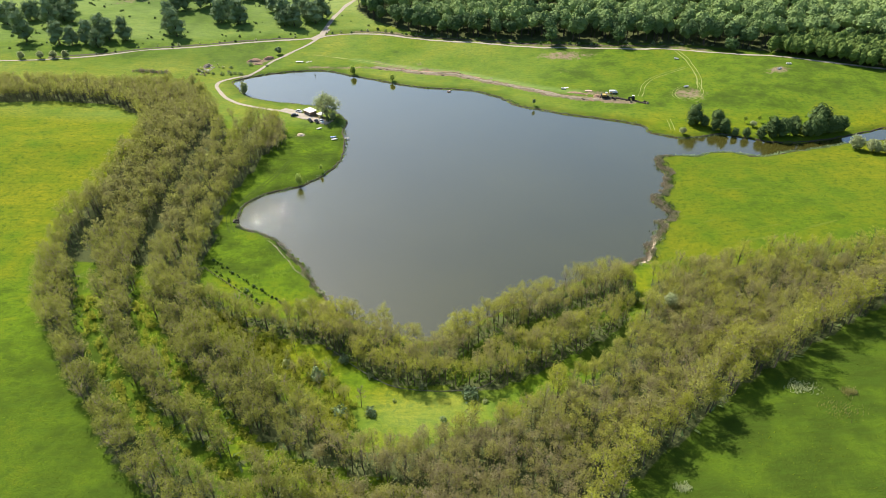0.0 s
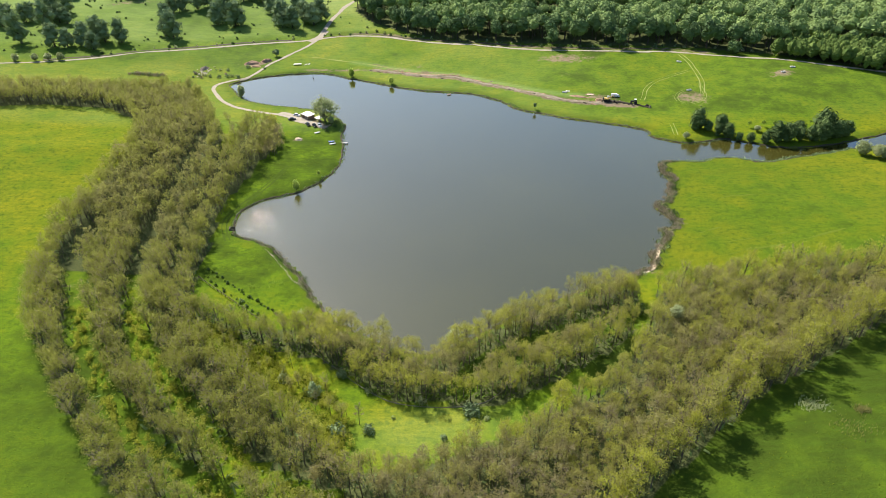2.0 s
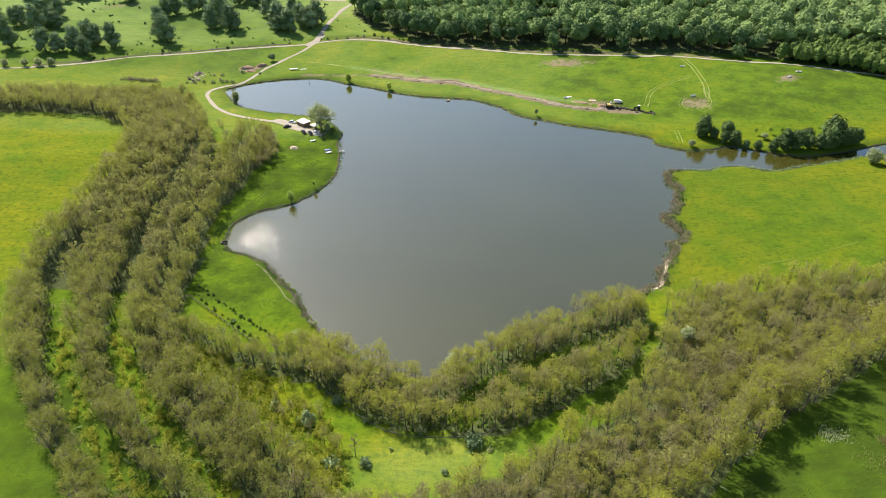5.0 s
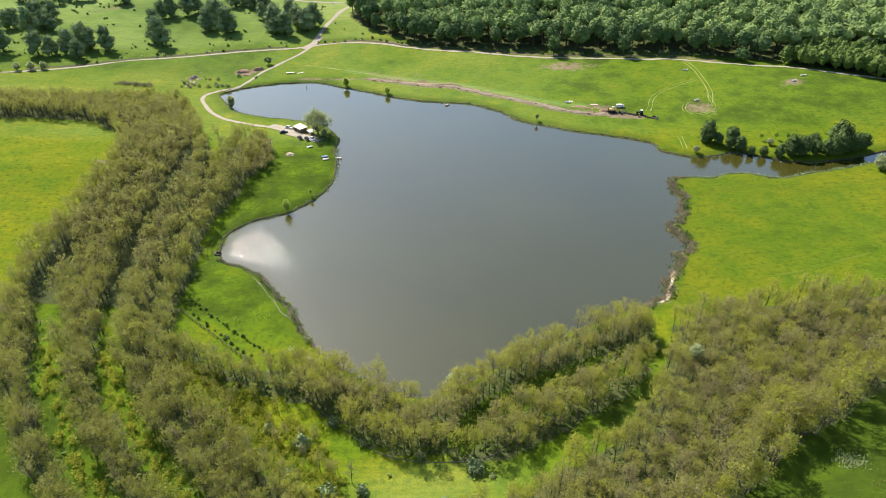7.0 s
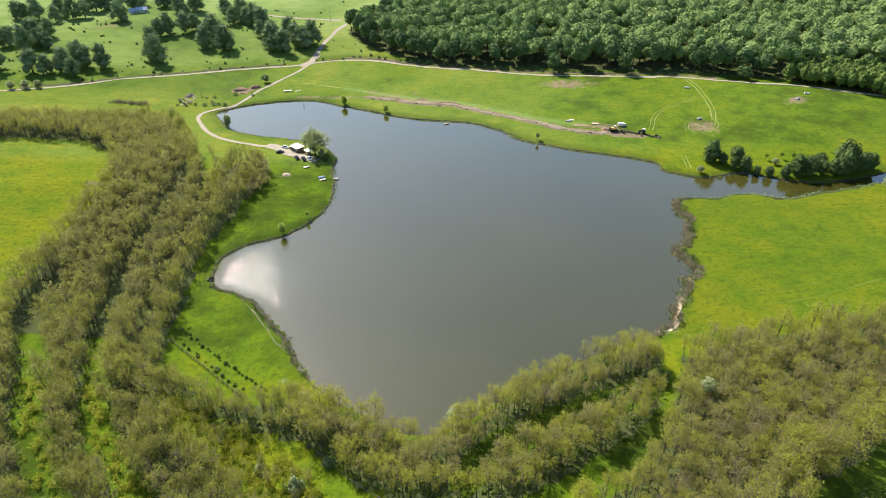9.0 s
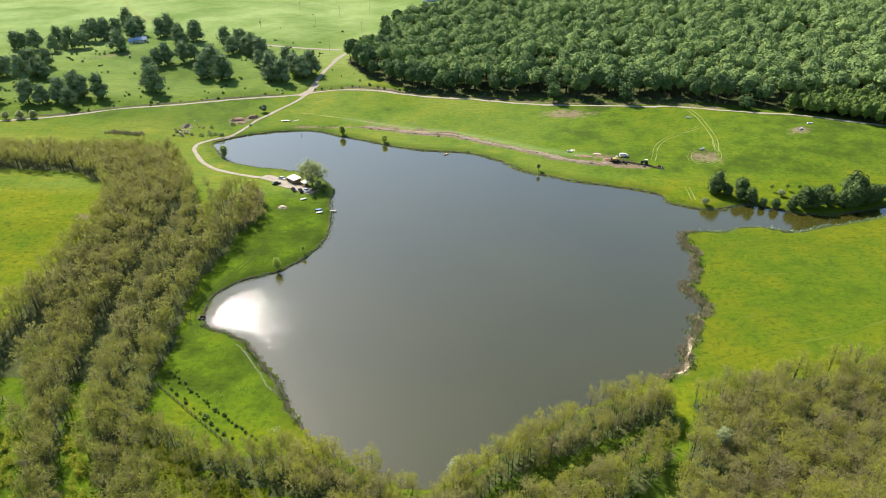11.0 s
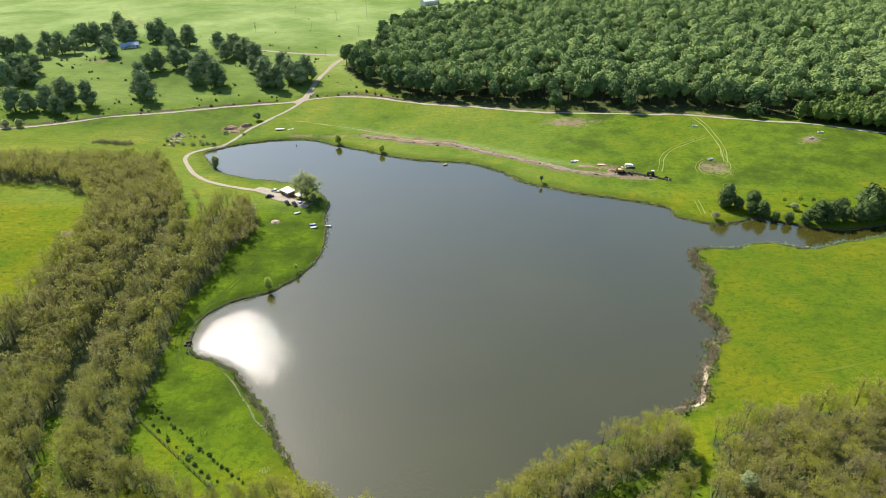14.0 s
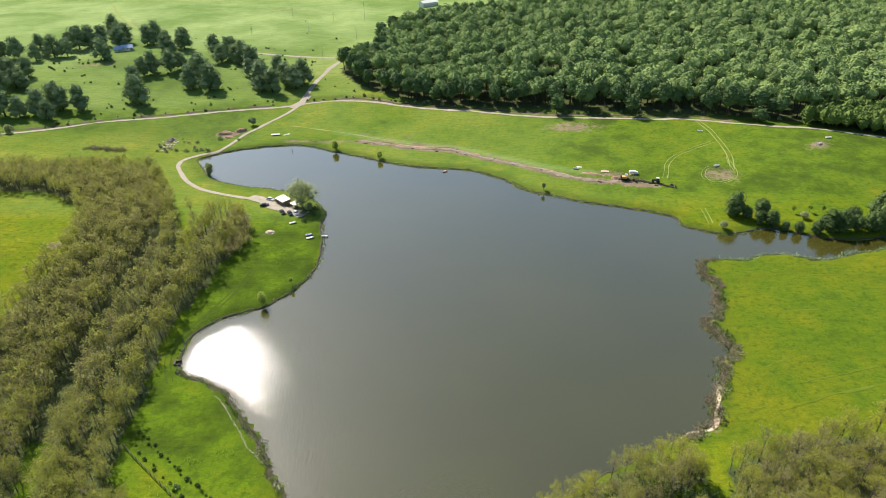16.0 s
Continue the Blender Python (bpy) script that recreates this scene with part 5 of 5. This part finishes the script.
# ---- lakeside shed, awnings, landing stage ----
def shed(x, y, turn, w, d, h, label, name="lakeside_shed", posts=False):
    root = stand(name, x, y, turn, label, "shed")
    if posts:
        for sx in (-1, 1):
            for sy in (-1, 1):
                part("post", box(.14, .14, h + .2, (sx * (w / 2 - .2), sy * (d / 2 - .2), -.3), bevel=.02), DARK_WOOD, root)
        part("table", box(w * .5, .9, .08, (0, 0, .72), bevel=.02), BROWN_WALL, root)
        for s in (-1, 1):
            part("trestle", box(.1, .7, .75, (s * w * .18, 0, -.02), bevel=.01), DARK_WOOD, root)
    else:
        for s in (-1, 1):
            part("long_wall", box(w, .16, h + .3, (0, s * (d / 2 - .08), -.3)), BROWN_WALL, root)
            part("end_wall", box(.16, d - .32, h + .3, (s * (w / 2 - .08), 0, -.3)), BROWN_WALL, root)
        part("door", box(.95, .06, 2.0, (-w * .2, -d / 2 - .03, 0), bevel=.01), DARK_WOOD, root)
        for k in (.05, .3):
            win = part("window", box(.9, .06, .8, (w * k, -d / 2 - .03, 1.0), bevel=.01), WHITE_PAINT, root)
            part("pane", box(.74, .03, .64, (w * k, -d / 2 - .07, 1.08)), GLASS, win)
    for k in range(int(w / 1.0)):
        part("roof_sheet", box(.99, d + .9, .05, (-w / 2 + .5 + k * 1.0, 0, h + .03), (4, 0, 0)), PALE_SHEET, root)
    part("fascia", box(w + .1, .06, .2, (0, -d / 2 - .48, h - .16)), DARK_WOOD, root)


shed(-74.6, 316.6, -46, 7.0, 3.9, 2.3, "low brown shed with a white sheet roof beside the lake")
shed(-67.6, 311.8, -50, 4.6, 3.2, 2.1, "open timber shelter with a white sheet roof", "shelter", True)
strip("yard", [(-92, 325), (-84, 319), (-77, 312), (-70, 307.5), (-62, 303.5)], 6.0, .16, GRAVEL, "pale gravel yard in front of the lakeside shed", "yard", .5, 41, 7, 1.2)


def stage(x, y, turn):
    root = stand("landing_stage", x, y, turn, "wooden landing stage with a gangway on posts", "jetty")
    root.location.z = .55
    root.scale = (.75, .75, 1)
    for k in range(12):
        part("plank", box(.42, 1.3, .06, (-1 + k * .45, 0, 0), bevel=.01), CONCRETE, root)
    for k in range(4):
        for s in (-1, 1):
            part("post", rod(.08, 2.2, (-.6 + k * 1.5, s * .5, -1.9)), DARK_WOOD, root)


stage(-52.5, 284.5, 4)


def boat(x, y, turn, material, label, z=None, big=.85):
    """A small open boat: hull with a raised bow, thwarts and a rim."""
    root = stand("rowing_boat", x, y, turn, label, "boat")
    root.scale = (big, big, big)
    if z is not None:
        root.location.z = z
    n, m = 9, 7
    t, s = np.meshgrid(np.linspace(-1, 1, n), np.linspace(-1, 1, m))
    beam = .75 * np.sqrt(np.clip(1 - np.clip(t, 0, 1) ** 2.2, .002, 1))
    hull = np.stack([t * 1.7, s * beam, .12 + .45 * np.abs(s) ** 2 + .22 * np.clip(t, 0, 1) ** 2], -1).reshape(-1, 3)
    h = new("hull", mesh_of("hull", hull, sheet(n, m), [material], smooth=True))
    h.modifiers.new("thick", "SOLIDIFY").thickness = .06
    h.parent = root
    for k in (-1.0, .1):
        part("thwart", box(.25, 1.25, .05, (k, 0, .42), bevel=.01), CONCRETE, root)
    part("transom", box(.06, 1.4, .42, (-1.7, 0, .14), bevel=.02), material, root)


boat(-57.2, 284.3, 8, BLUE_PLASTIC, "blue boat pulled up on the grass by the stage")
boat(-56.2, 281.6, 20, PALE_SHEET, "white boat pulled up on the grass by the stage")
boat(-66.0, 295.4, 25, PALE_SHEET, "white boat lying on the grass near the yard")


boat(1.2, 352.8, 30, PINK_SHEET, "pale pinkish boat moored against the far bank", .05, .8)


def sluice(x, y, turn):
    """A small dark outlet made up for the shaded bank notch at the bay's tip: two wing walls, a back wall and a grate.
    """
    root = stand("sluice", x, y, turn, "made-up dark sluice in the shaded notch at the tip of the bay", "sluice")
    root.location.z = -.5
    root.scale = (.7, .7, .8)
    part("back_wall", box(.35, 2.6, 1.9, (-1.4, 0, 0), bevel=.05), DARK_WOOD, root)
    for s in (-1, 1):
        part("wing_wall", box(2.8, .35, 1.7, (0, s * 1.3, 0), (0, 0, s * 6), .05), DARK_WOOD, root)
    part("walkway", box(.8, 3.0, .12, (-1.2, 0, 1.9), bevel=.02), DARK_WOOD, root)
    for k in range(7):
        part("grate_bar", box(.05, .05, 1.5, (.4, -.9 + k * .3, 0)), RUBBER, root)


sluice(-83.2, 204.5, 10)


# ---- fence, hedge rows ----
def fence(line, gap, label):
    c = spline(line, gap)
    root = tagged(new("fence"), label, "fence")
    for k, (x, y) in enumerate(c):
        part("post", box(.14, .14, 1.5, (x, y, float(height(x, y)) - .3), (0, 0, 20), .02), DARK_WOOD, root)
    for (ax, ay), (bx, by) in zip(c[:-1], c[1:]):
        az, bz = float(height(ax, ay)), float(height(bx, by))
        for h in (.5, .95):
            bm = box(math.hypot(bx - ax, by - ay), .07, .14, ((ax + bx) / 2, (ay + by) / 2, (az + bz) / 2 + h), (0, 0, math.degrees(math.atan2(by - ay, bx - ax))))
            part("rail", bm, DARK_WOOD, root)


fence([(-84, 170), (-80.1, 166.5), (-67.6, 155.8), (-56, 146)], 2.2, "dark weathered timber fence below the plantation")

rs = np.random.RandomState(81)
SHRUB_MATS = [DARK_BARK, OAK]
kinds = [tree_thing("hedge_shrub", *shrub(200 + k, 1.5, 1.3, 70, .2), [DARK_BARK, (INLET_LEAF, LUSH)[k % 2]], "small dark green shrub planted in a row", "shrub", "hedge shrubs") for k in range(4)]
row = np.vstack([spline([(-82, 175.5), (-79.9, 173.5), (-69, 163.5), (-59.6, 156.4), (-51, 149)], 1.9), spline([(-81, 170), (-70.8, 160.6), (-62.6, 153.6), (-57, 149)], 2.9)])
set_out(kinds, row + rs.normal(0, .3, row.shape), rs, .4, .95)

kinds = [tree_thing("meadow_bush", *shrub(210 + k, 2.2, 1.6, 80, .28), [DARK_BARK, INLET_LEAF], "low dark thorn bush in the upper meadow", "bush", "meadow bushes") for k in range(5)]
seeds = scatter(rs, [(-345, 415), (-250, 412), (-200, 440), (-112, 468), (-98, 500), (-98, 560), (-150, 610), (-260, 560), (-345, 560)], 11, .55)
seeds = seeds[swell(seeds[:, 0], seeds[:, 1], 17, 6.1) > -.1]
extra = seeds[rs.randint(0, len(seeds), 70)] + rs.normal(0, 3.2, (70, 2))
farther = np.array([(-119, 645), (-90, 627), (-150, 640), (-215, 629), (-175, 665), (-60, 600), (-105, 590), (-130, 700), (-84, 515), (-75, 500), (-66, 505), (-60, 488)], float)
set_out(kinds, np.vstack([seeds, extra, farther]), rs, .4, 1.05)

kinds = [tree_thing("verge_bush", *shrub(220 + k, 2.2, 1.7, 80, .28), [DARK_BARK, (OAK, WOOD, WILLOW)[k % 3]], "scrubby bush on the verge of the road", "bush", "verge bushes") for k in range(6)]
verge = np.vstack([spline([(-90, 469), (-60, 475), (-24, 458.5), (20, 442.5), (60, 428), (110, 412.5), (160, 402), (190, 389)], 6.5), spline([(-250, 408), (-204, 437), (-172, 447), (-112, 464)], 13)])
verge = verge + rs.normal(0, 1.2, verge.shape) + (0, 1.0)
set_out(kinds, verge, rs, .5, 1.25)

# ---- single trees and bushes round the lake ----
def lone(name, shape, mats, x, y, label, category="tree", size=1.0, turn=0.0):
    ob = tree_thing(name, *shape, mats, label, category)
    ob.matrix_basis = pose(x, y, float(height(x, y)), 0, 0, turn)
    ob.scale = (size, size, size)


lone("willow_tree", broad_tree(301, 14, 14.5, 46, 60, .27, .06, .4, 4, True, -.6, False, .35), [BARK, WILLOW], -64.5, 311, "large grey-green willow beside the lakeside shed")
lone("willow_sapling", broad_tree(302, 5.5, 3.2, 9, 40, .3, .1, .1), [BARK, WILLOW], -60.5, 305.5, "small grey-green willow by the water")
lone("shore_tree", broad_tree(303, 4.8, 2.7, 9, 45, .26, -.05, .1), [BARK, SUN_LEAF], -64.5, 234.8, "small upright green tree on the bay's bank")
for k, (x, y, r) in enumerate(((-63, 305.5, 1.2), (-60.5, 308, 1.4), (-58, 309.5, 1.2), (-61.5, 297, .9), (-58.2, 303.5, .9))):
    lone("lakeside_bush", shrub(390 + k, 3.0, 2.4, 90, .26), [DARK_BARK, INLET_LEAF], x, y, "dark bush below the lakeside willow", "bush", r, k * 55)
lone("sapling", broad_tree(304, 3.4, 1.3, 5, 16, .2, .25, .05), [BARK, SUN_LEAF], -57, 246.5, "slender sapling on the bay's bank")
lone("leaning_willow", broad_tree(305, 8.5, 4.6, 13, 50, .32, -.08, .14), [BARK, WILLOW], -121.5, 357, "tall grey-green willow bush between track and water", size=.95)
lone("shore_tree", broad_tree(306, 5.5, 3.6, 10, 40, .32, -.06, .1), [BARK, SUN_LEAF], -60.3, 387.8, "small round green tree on the far bank")
lone("shore_tree", broad_tree(307, 4.2, 3.2, 9, 36, .3, -.06, .1), [BARK, SUN_LEAF], -34, 372.3, "small round bush on the far bank")
lone("mound_tree", broad_tree(308, 5.2, 5.0, 10, 36, .36, .05, .12), [DARK_BARK, OAK], -117, 430, "dark bushy tree behind the earth heaps")
lone("grey_bush", broad_tree(309, 3.4, 3.4, 8, 34, .28, .05, .08), [DARK_BARK, WILLOW], 114.5, 280, "small grey-green bush at the inlet's mouth", "bush")
lone("roadside_tree", broad_tree(310, 13, 9, 14, 34, .55, .1, .25), [DARK_BARK, WOOD], 71, 422.5, "single round green tree by the road")
lone("roadside_tree", broad_tree(312, 9, 8.5, 12, 34, .5, .0, .2), [DARK_BARK, WOOD], 178, 388.5, "low round green tree by the road")
lone("roadside_tree", broad_tree(311, 13.5, 9, 14, 34, .55, .1, .25), [DARK_BARK, WOOD], 113, 410, "single tall green tree by the road")
for k, (x, y) in enumerate(((149, 291), (156, 291), (161, 290))):
    lone("young_fruit_tree", broad_tree(320 + k, 3.4, 1.8, 6, 26, .22, .35, .06), [BARK, FRESH], x, y, "young green tree on a bare stem", turn=k * 70)
lone("pale_bush", broad_tree(325, 3.0, 3.6, 8, 30, .28, .05, .08), [BARK, WILLOW], 151, 286, "pale rounded bush by the inlet trees", "bush")
lone("leafing_tree", broad_tree(330, 8.6, 4.0, 10, 44, .26, .45, .1), [BARK, BLOSSOM], 63.7, 139.4, "pale blossoming tree among the plantation")
lone("lake_bush", broad_tree(331, 4.4, 3.0, 9, 40, .24, .1, .08), [BARK, BLOSSOM], 0.3, 137.4, "pale green bush at the lake's edge", "bush", 1.4)
for k, (x, y, r) in enumerate(((-145, 390, 1.0), (-140, 391, 1.1), (-137, 391.5, .9), (-133, 390, 1.1), (-151, 391, .8), (-158, 392, .7), (-131, 408, 1.0), (-120, 407, .7), (-143, 403, .8))):
    lone("streamside_bush", shrub(340 + k, 3.4, 2.2, 90, .3), SHRUB_MATS, x, y, "dark bush beside the stream below the track", "bush", r, k * 50)
for k in range(16):
    x, y = -199 + k * 1.35 + (k % 3) * .5, 385.5 + (k % 4) * .9
    lone("scrub_bush", shrub(350 + k, 4.2, 2.4, 130, .22), [DARK_BARK, (TWIG, OAK, TWIG, STRAW)[k % 4]], x, y, "brownish scrub bush behind the plantation", "bush", .7 + .1 * (k % 5), k * 60)
PALE_ROCK = plain("pale_field_rock", (0.30, 0.27, 0.21), (0.50, 0.46, 0.38), 2.0, .9, .2, .5, .05)
rs = np.random.RandomState(95)
for k in range(34):
    x, y = rs.normal(-158, 2.6), rs.normal(399, 5.5)
    bm = stone(200 + k, rs.uniform(.3, .9))
    me = bpy.data.meshes.new("field_rock")
    bm.to_mesh(me)
    bm.free()
    me.materials.append(PALE_ROCK)
    ob = tagged(new("field_rock", me), "pale rock lying among rough grass", "rock", "field rocks")
    ob.matrix_basis = pose(x, y, float(height(x, y)) + .1, 0, 0, rs.uniform(0, 360))
for k in range(12):
    x, y = rs.normal(-156, 5), rs.normal(395, 6)
    lone("rough_shrub", shrub(380 + k, 2.2, 1.4, 90, .2), [DARK_BARK, (OAK, WILLOW, TWIG)[k % 3]], x, y, "scrubby shrub among the rocks", "shrub", rs.uniform(.6, 1.2), k * 47)
for k, (x, y, r) in enumerate(((-20.5, 103.7, 1.3), (-8.1, 113.3, 1.2), (-28, 102.8, 1.7), (-29.8, 123.8, 1.4), (-22, 117.5, .9), (-36.8, 107.5, 1.8), (-36.2, 117, 1.9), (-45, 122, 1.4), (4.2, 109, 1.9), (55.6, 148.5, 2.0), (52.5, 150, 1.6), (-2.5, 101, .8), (-15, 108, .5), (8, 107, .7), (-66, 157, .8), (-58, 148, .8))):
    lone("clearing_shrub", shrub(360 + k, 2.4, 1.9, int(110 * r * r), .24 / r ** .6), [DARK_BARK, INLET_LEAF if x > 40 else (OAK, WILLOW, OAK)[k % 3]], x, y, "bushy shrub in the grassy clearing" if x < 40 else "dark bushy shrub in the gap between the belts", "shrub", r, k * 40)
wood, twigs_ = young_tree(371, 6.5, 6, 150)
bare = tagged(new("bare_tree"), "small leafless tree in the clearing", "tree")
t_ = new("trunk", mesh_of("trunk", *wood[:2], [BARK], wood[2] * 0))
t_.parent = bare
c_ = new("crown", mesh_of("crown", *twigs_[:2], MATS_YOUNG, twigs_[2]))
c_.parent = bare
bare.matrix_basis = pose(-23, 106, float(height(-23, 106)))
lone("far_field_tree", broad_tree(372, 4.2, 1.9, 7, 30, .22, .2, .08), [DARK_BARK, OAK], 47.5, 324, "small dark leaning tree on the far bank", size=.9)

# paler flowering weeds in the near field
rs = np.random.RandomState(91)
for name, x, y, w, n, mat, label in (("flowering_weeds", 85, 106, 3.2, 330, BLOSSOM, "patch of white flowering weeds in the field"), ("flowering_weeds", 90, 98, 4.5, 120, STRAW, "thin patch of dry weeds in the field"),
                                     ("dry_weeds", 95, 103.5, 1.8, 300, STRAW, "patch of dry pale weeds in the field"), ("dry_weeds", 47, 78, 1.5, 200, BLOSSOM, "pale weeds at the plantation's edge"),
                                     ("pale_weeds", -58.2, 168, 3.4, 45, FRESH, "thin patch of pale weeds in the lakeside meadow"), ("pale_weeds", -42.6, 158.3, 2.2, 60, BLOSSOM, "pale weeds beside the bank stones"),
                                     ("pale_weeds", -46.7, 152.3, 1.6, 40, BLOSSOM, "pale weeds at the end of the lakeside meadow"), ("pale_weeds", -68, 155, 5.0, 70, FRESH, "scattered pale weeds beyond the timber fence"), ("pale_weeds", -65.3, 165, 2.0, 30, FRESH, "pale weeds among the planted shrubs")):
    p = rs.normal(0, 1, (n, 2)) * (w / 2, w / 2.6) + (x, y)
    v, f = blades(rs, np.column_stack([p, height(p[:, 0], p[:, 1])]), .7, .07, .3)
    tagged(new(name, mesh_of(name, v, f, [mat])), label, "weeds", kind="stuff")

# tufts in the meadows
rs = np.random.RandomState(93)
t_ = np.vstack([scatter(rs, [(30, 58), (45, 72), (60, 86), (80, 101), (100, 112), (125, 125), (160, 140), (150, 90), (90, 50)], .85, .6),
                scatter(rs, [(-60, 66), (-80, 86), (-105, 112), (-125, 138), (-140, 165), (-146, 200), (-148, 250), (-190, 310), (-230, 310), (-200, 180), (-130, 70)], 1.25, .6),
                scatter(rs, [(64, 166), (88, 205), (100, 250), (150, 252), (170, 225), (150, 185), (110, 172)], 1.2, .6),
                scatter(rs, [(-88, 175), (-84, 205), (-78, 222), (-58, 236), (-54, 290), (-70, 300), (-82, 260), (-88, 230)], 1.1, .55),
                scatter(rs, [(-84, 172), (-80, 196), (-66, 186), (-46, 162), (-52, 150)], .9, .6)])
t_ = t_[swell(t_[:, 0], t_[:, 1], 5, 2.2) + rs.normal(0, .5, len(t_)) > .35]
t_ = t_[lake_side(t_[:, 0], t_[:, 1]) > 1.2]
v, f = blades(rs, np.column_stack([t_, height(t_[:, 0], t_[:, 1]) - .03]), .2, .13, 1.0)
tagged(new("grass_tufts", mesh_of("grass_tufts", v, f, [TUFT])), "uneven tufts of grass and weeds in the meadow", "grass", kind="stuff")

# ---- farmstead, far building, poles ----
def farmhouse(name, x, y, turn, w, d, h, roof_mat, wall_mat, label, lean=True):
    root = stand(name, x, y, turn, label, "farmhouse")
    wall = part("wall", box(w, d, h + .6, (0, 0, -.6)), wall_mat, root)
    ridge = 2.0
    for s in (-1, 1):
        slope = math.degrees(math.atan2(ridge, d / 2))
        part("roof_slope", box(w + .8, math.hypot(d / 2, ridge) + .5, .12, (0, s * (d / 4 + .1), h + ridge / 2 - .05), (-s * slope, 0, 0)), roof_mat, root)
        bm = bmesh.new()
        q = [bm.verts.new((s * (w / 2 - .05), -d / 2, h)), bm.verts.new((s * (w / 2 - .05), d / 2, h)), bm.verts.new((s * (w / 2 - .05), 0, h + ridge - .1))]
        q += [bm.verts.new(c.co + Vector((-s * .2, 0, 0))) for c in q]
        for f in ((0, 1, 2), (3, 5, 4), (0, 3, 4, 1), (1, 4, 5, 2), (2, 5, 3, 0)):
            bm.faces.new([q[i] for i in f])
        part("gable", bm, wall_mat, root)
    for k in range(max(2, int(w / 3.2))):
        win = part("window", box(1.1, .08, 1.1, (-w / 2 + 1.6 + k * 3.0, -d / 2 - .03, 1.0), bevel=.02), WHITE_PAINT, root)
        part("pane", box(.9, .04, .9, (-w / 2 + 1.6 + k * 3.0, -d / 2 - .08, 1.1)), GLASS, win)
    part("door", box(1.0, .08, 2.0, (w / 2 - 1.2, -d / 2 - .03, 0), bevel=.02), DARK_WOOD, root)
    part("chimney", box(.5, .5, 1.4, (w * .2, .6, h + ridge - .6), bevel=.03), CONCRETE, root)


farmhouse("farmhouse", -259, 589, 18, 8.5, 5, 2.4, BLUE_ROOF, WHITE_WALL, "white farmhouse with a bright blue roof under oaks")
farmhouse("byre", -265, 584, 18, 5, 3.5, 2.0, BLUE_ROOF, WHITE_WALL, "small blue-roofed outbuilding beside the farmhouse")
farmhouse("far_barn", -8, 775, 35, 20, 9, 4, PALE_SHEET, WHITE_WALL, "long far barn with a white roof behind the forest")


def pole(x, y, tall, label, arms=1):
    root = stand("power_pole", x, y, 12, label, "power pole", "power poles")
    part("shaft", rod(.16, tall + .5, (0, 0, -.5), (0, 0, 0), 8, .09), CONCRETE, root)
    for k in range(arms):
        part("cross_arm", box(1.8, .1, .12, (0, 0, tall - .4 - k * 1.1)), DARK_WOOD, root)
        for s in (-1, 1):
            part("insulator", rod(.07, .25, (s * .75, 0, tall - .28 - k * 1.1)), PALE_SHEET, root)


for x, y, h in ((-93, 566, 9), (-119, 655, 9), (-72, 628, 9), (-102, 700, 9), (-168, 640, 9), (-146, 720, 9)):
    pole(x, y, h, "slim power pole in the upper meadow")
pole(-71, 700, 17, "tall pale power mast in the upper meadow", 3)
stake = stand("lake_stake", -85, 389.5, 0, "dark stake with a float standing in the water", "stake")
stake.location.z = -1.2
part("shaft", rod(.06, 3.4), DARK_WOOD, stake)
part("float", rod(.4, .35, (0, 0, 1.1), (0, 0, 0), 10), DARK_WOOD, stake)
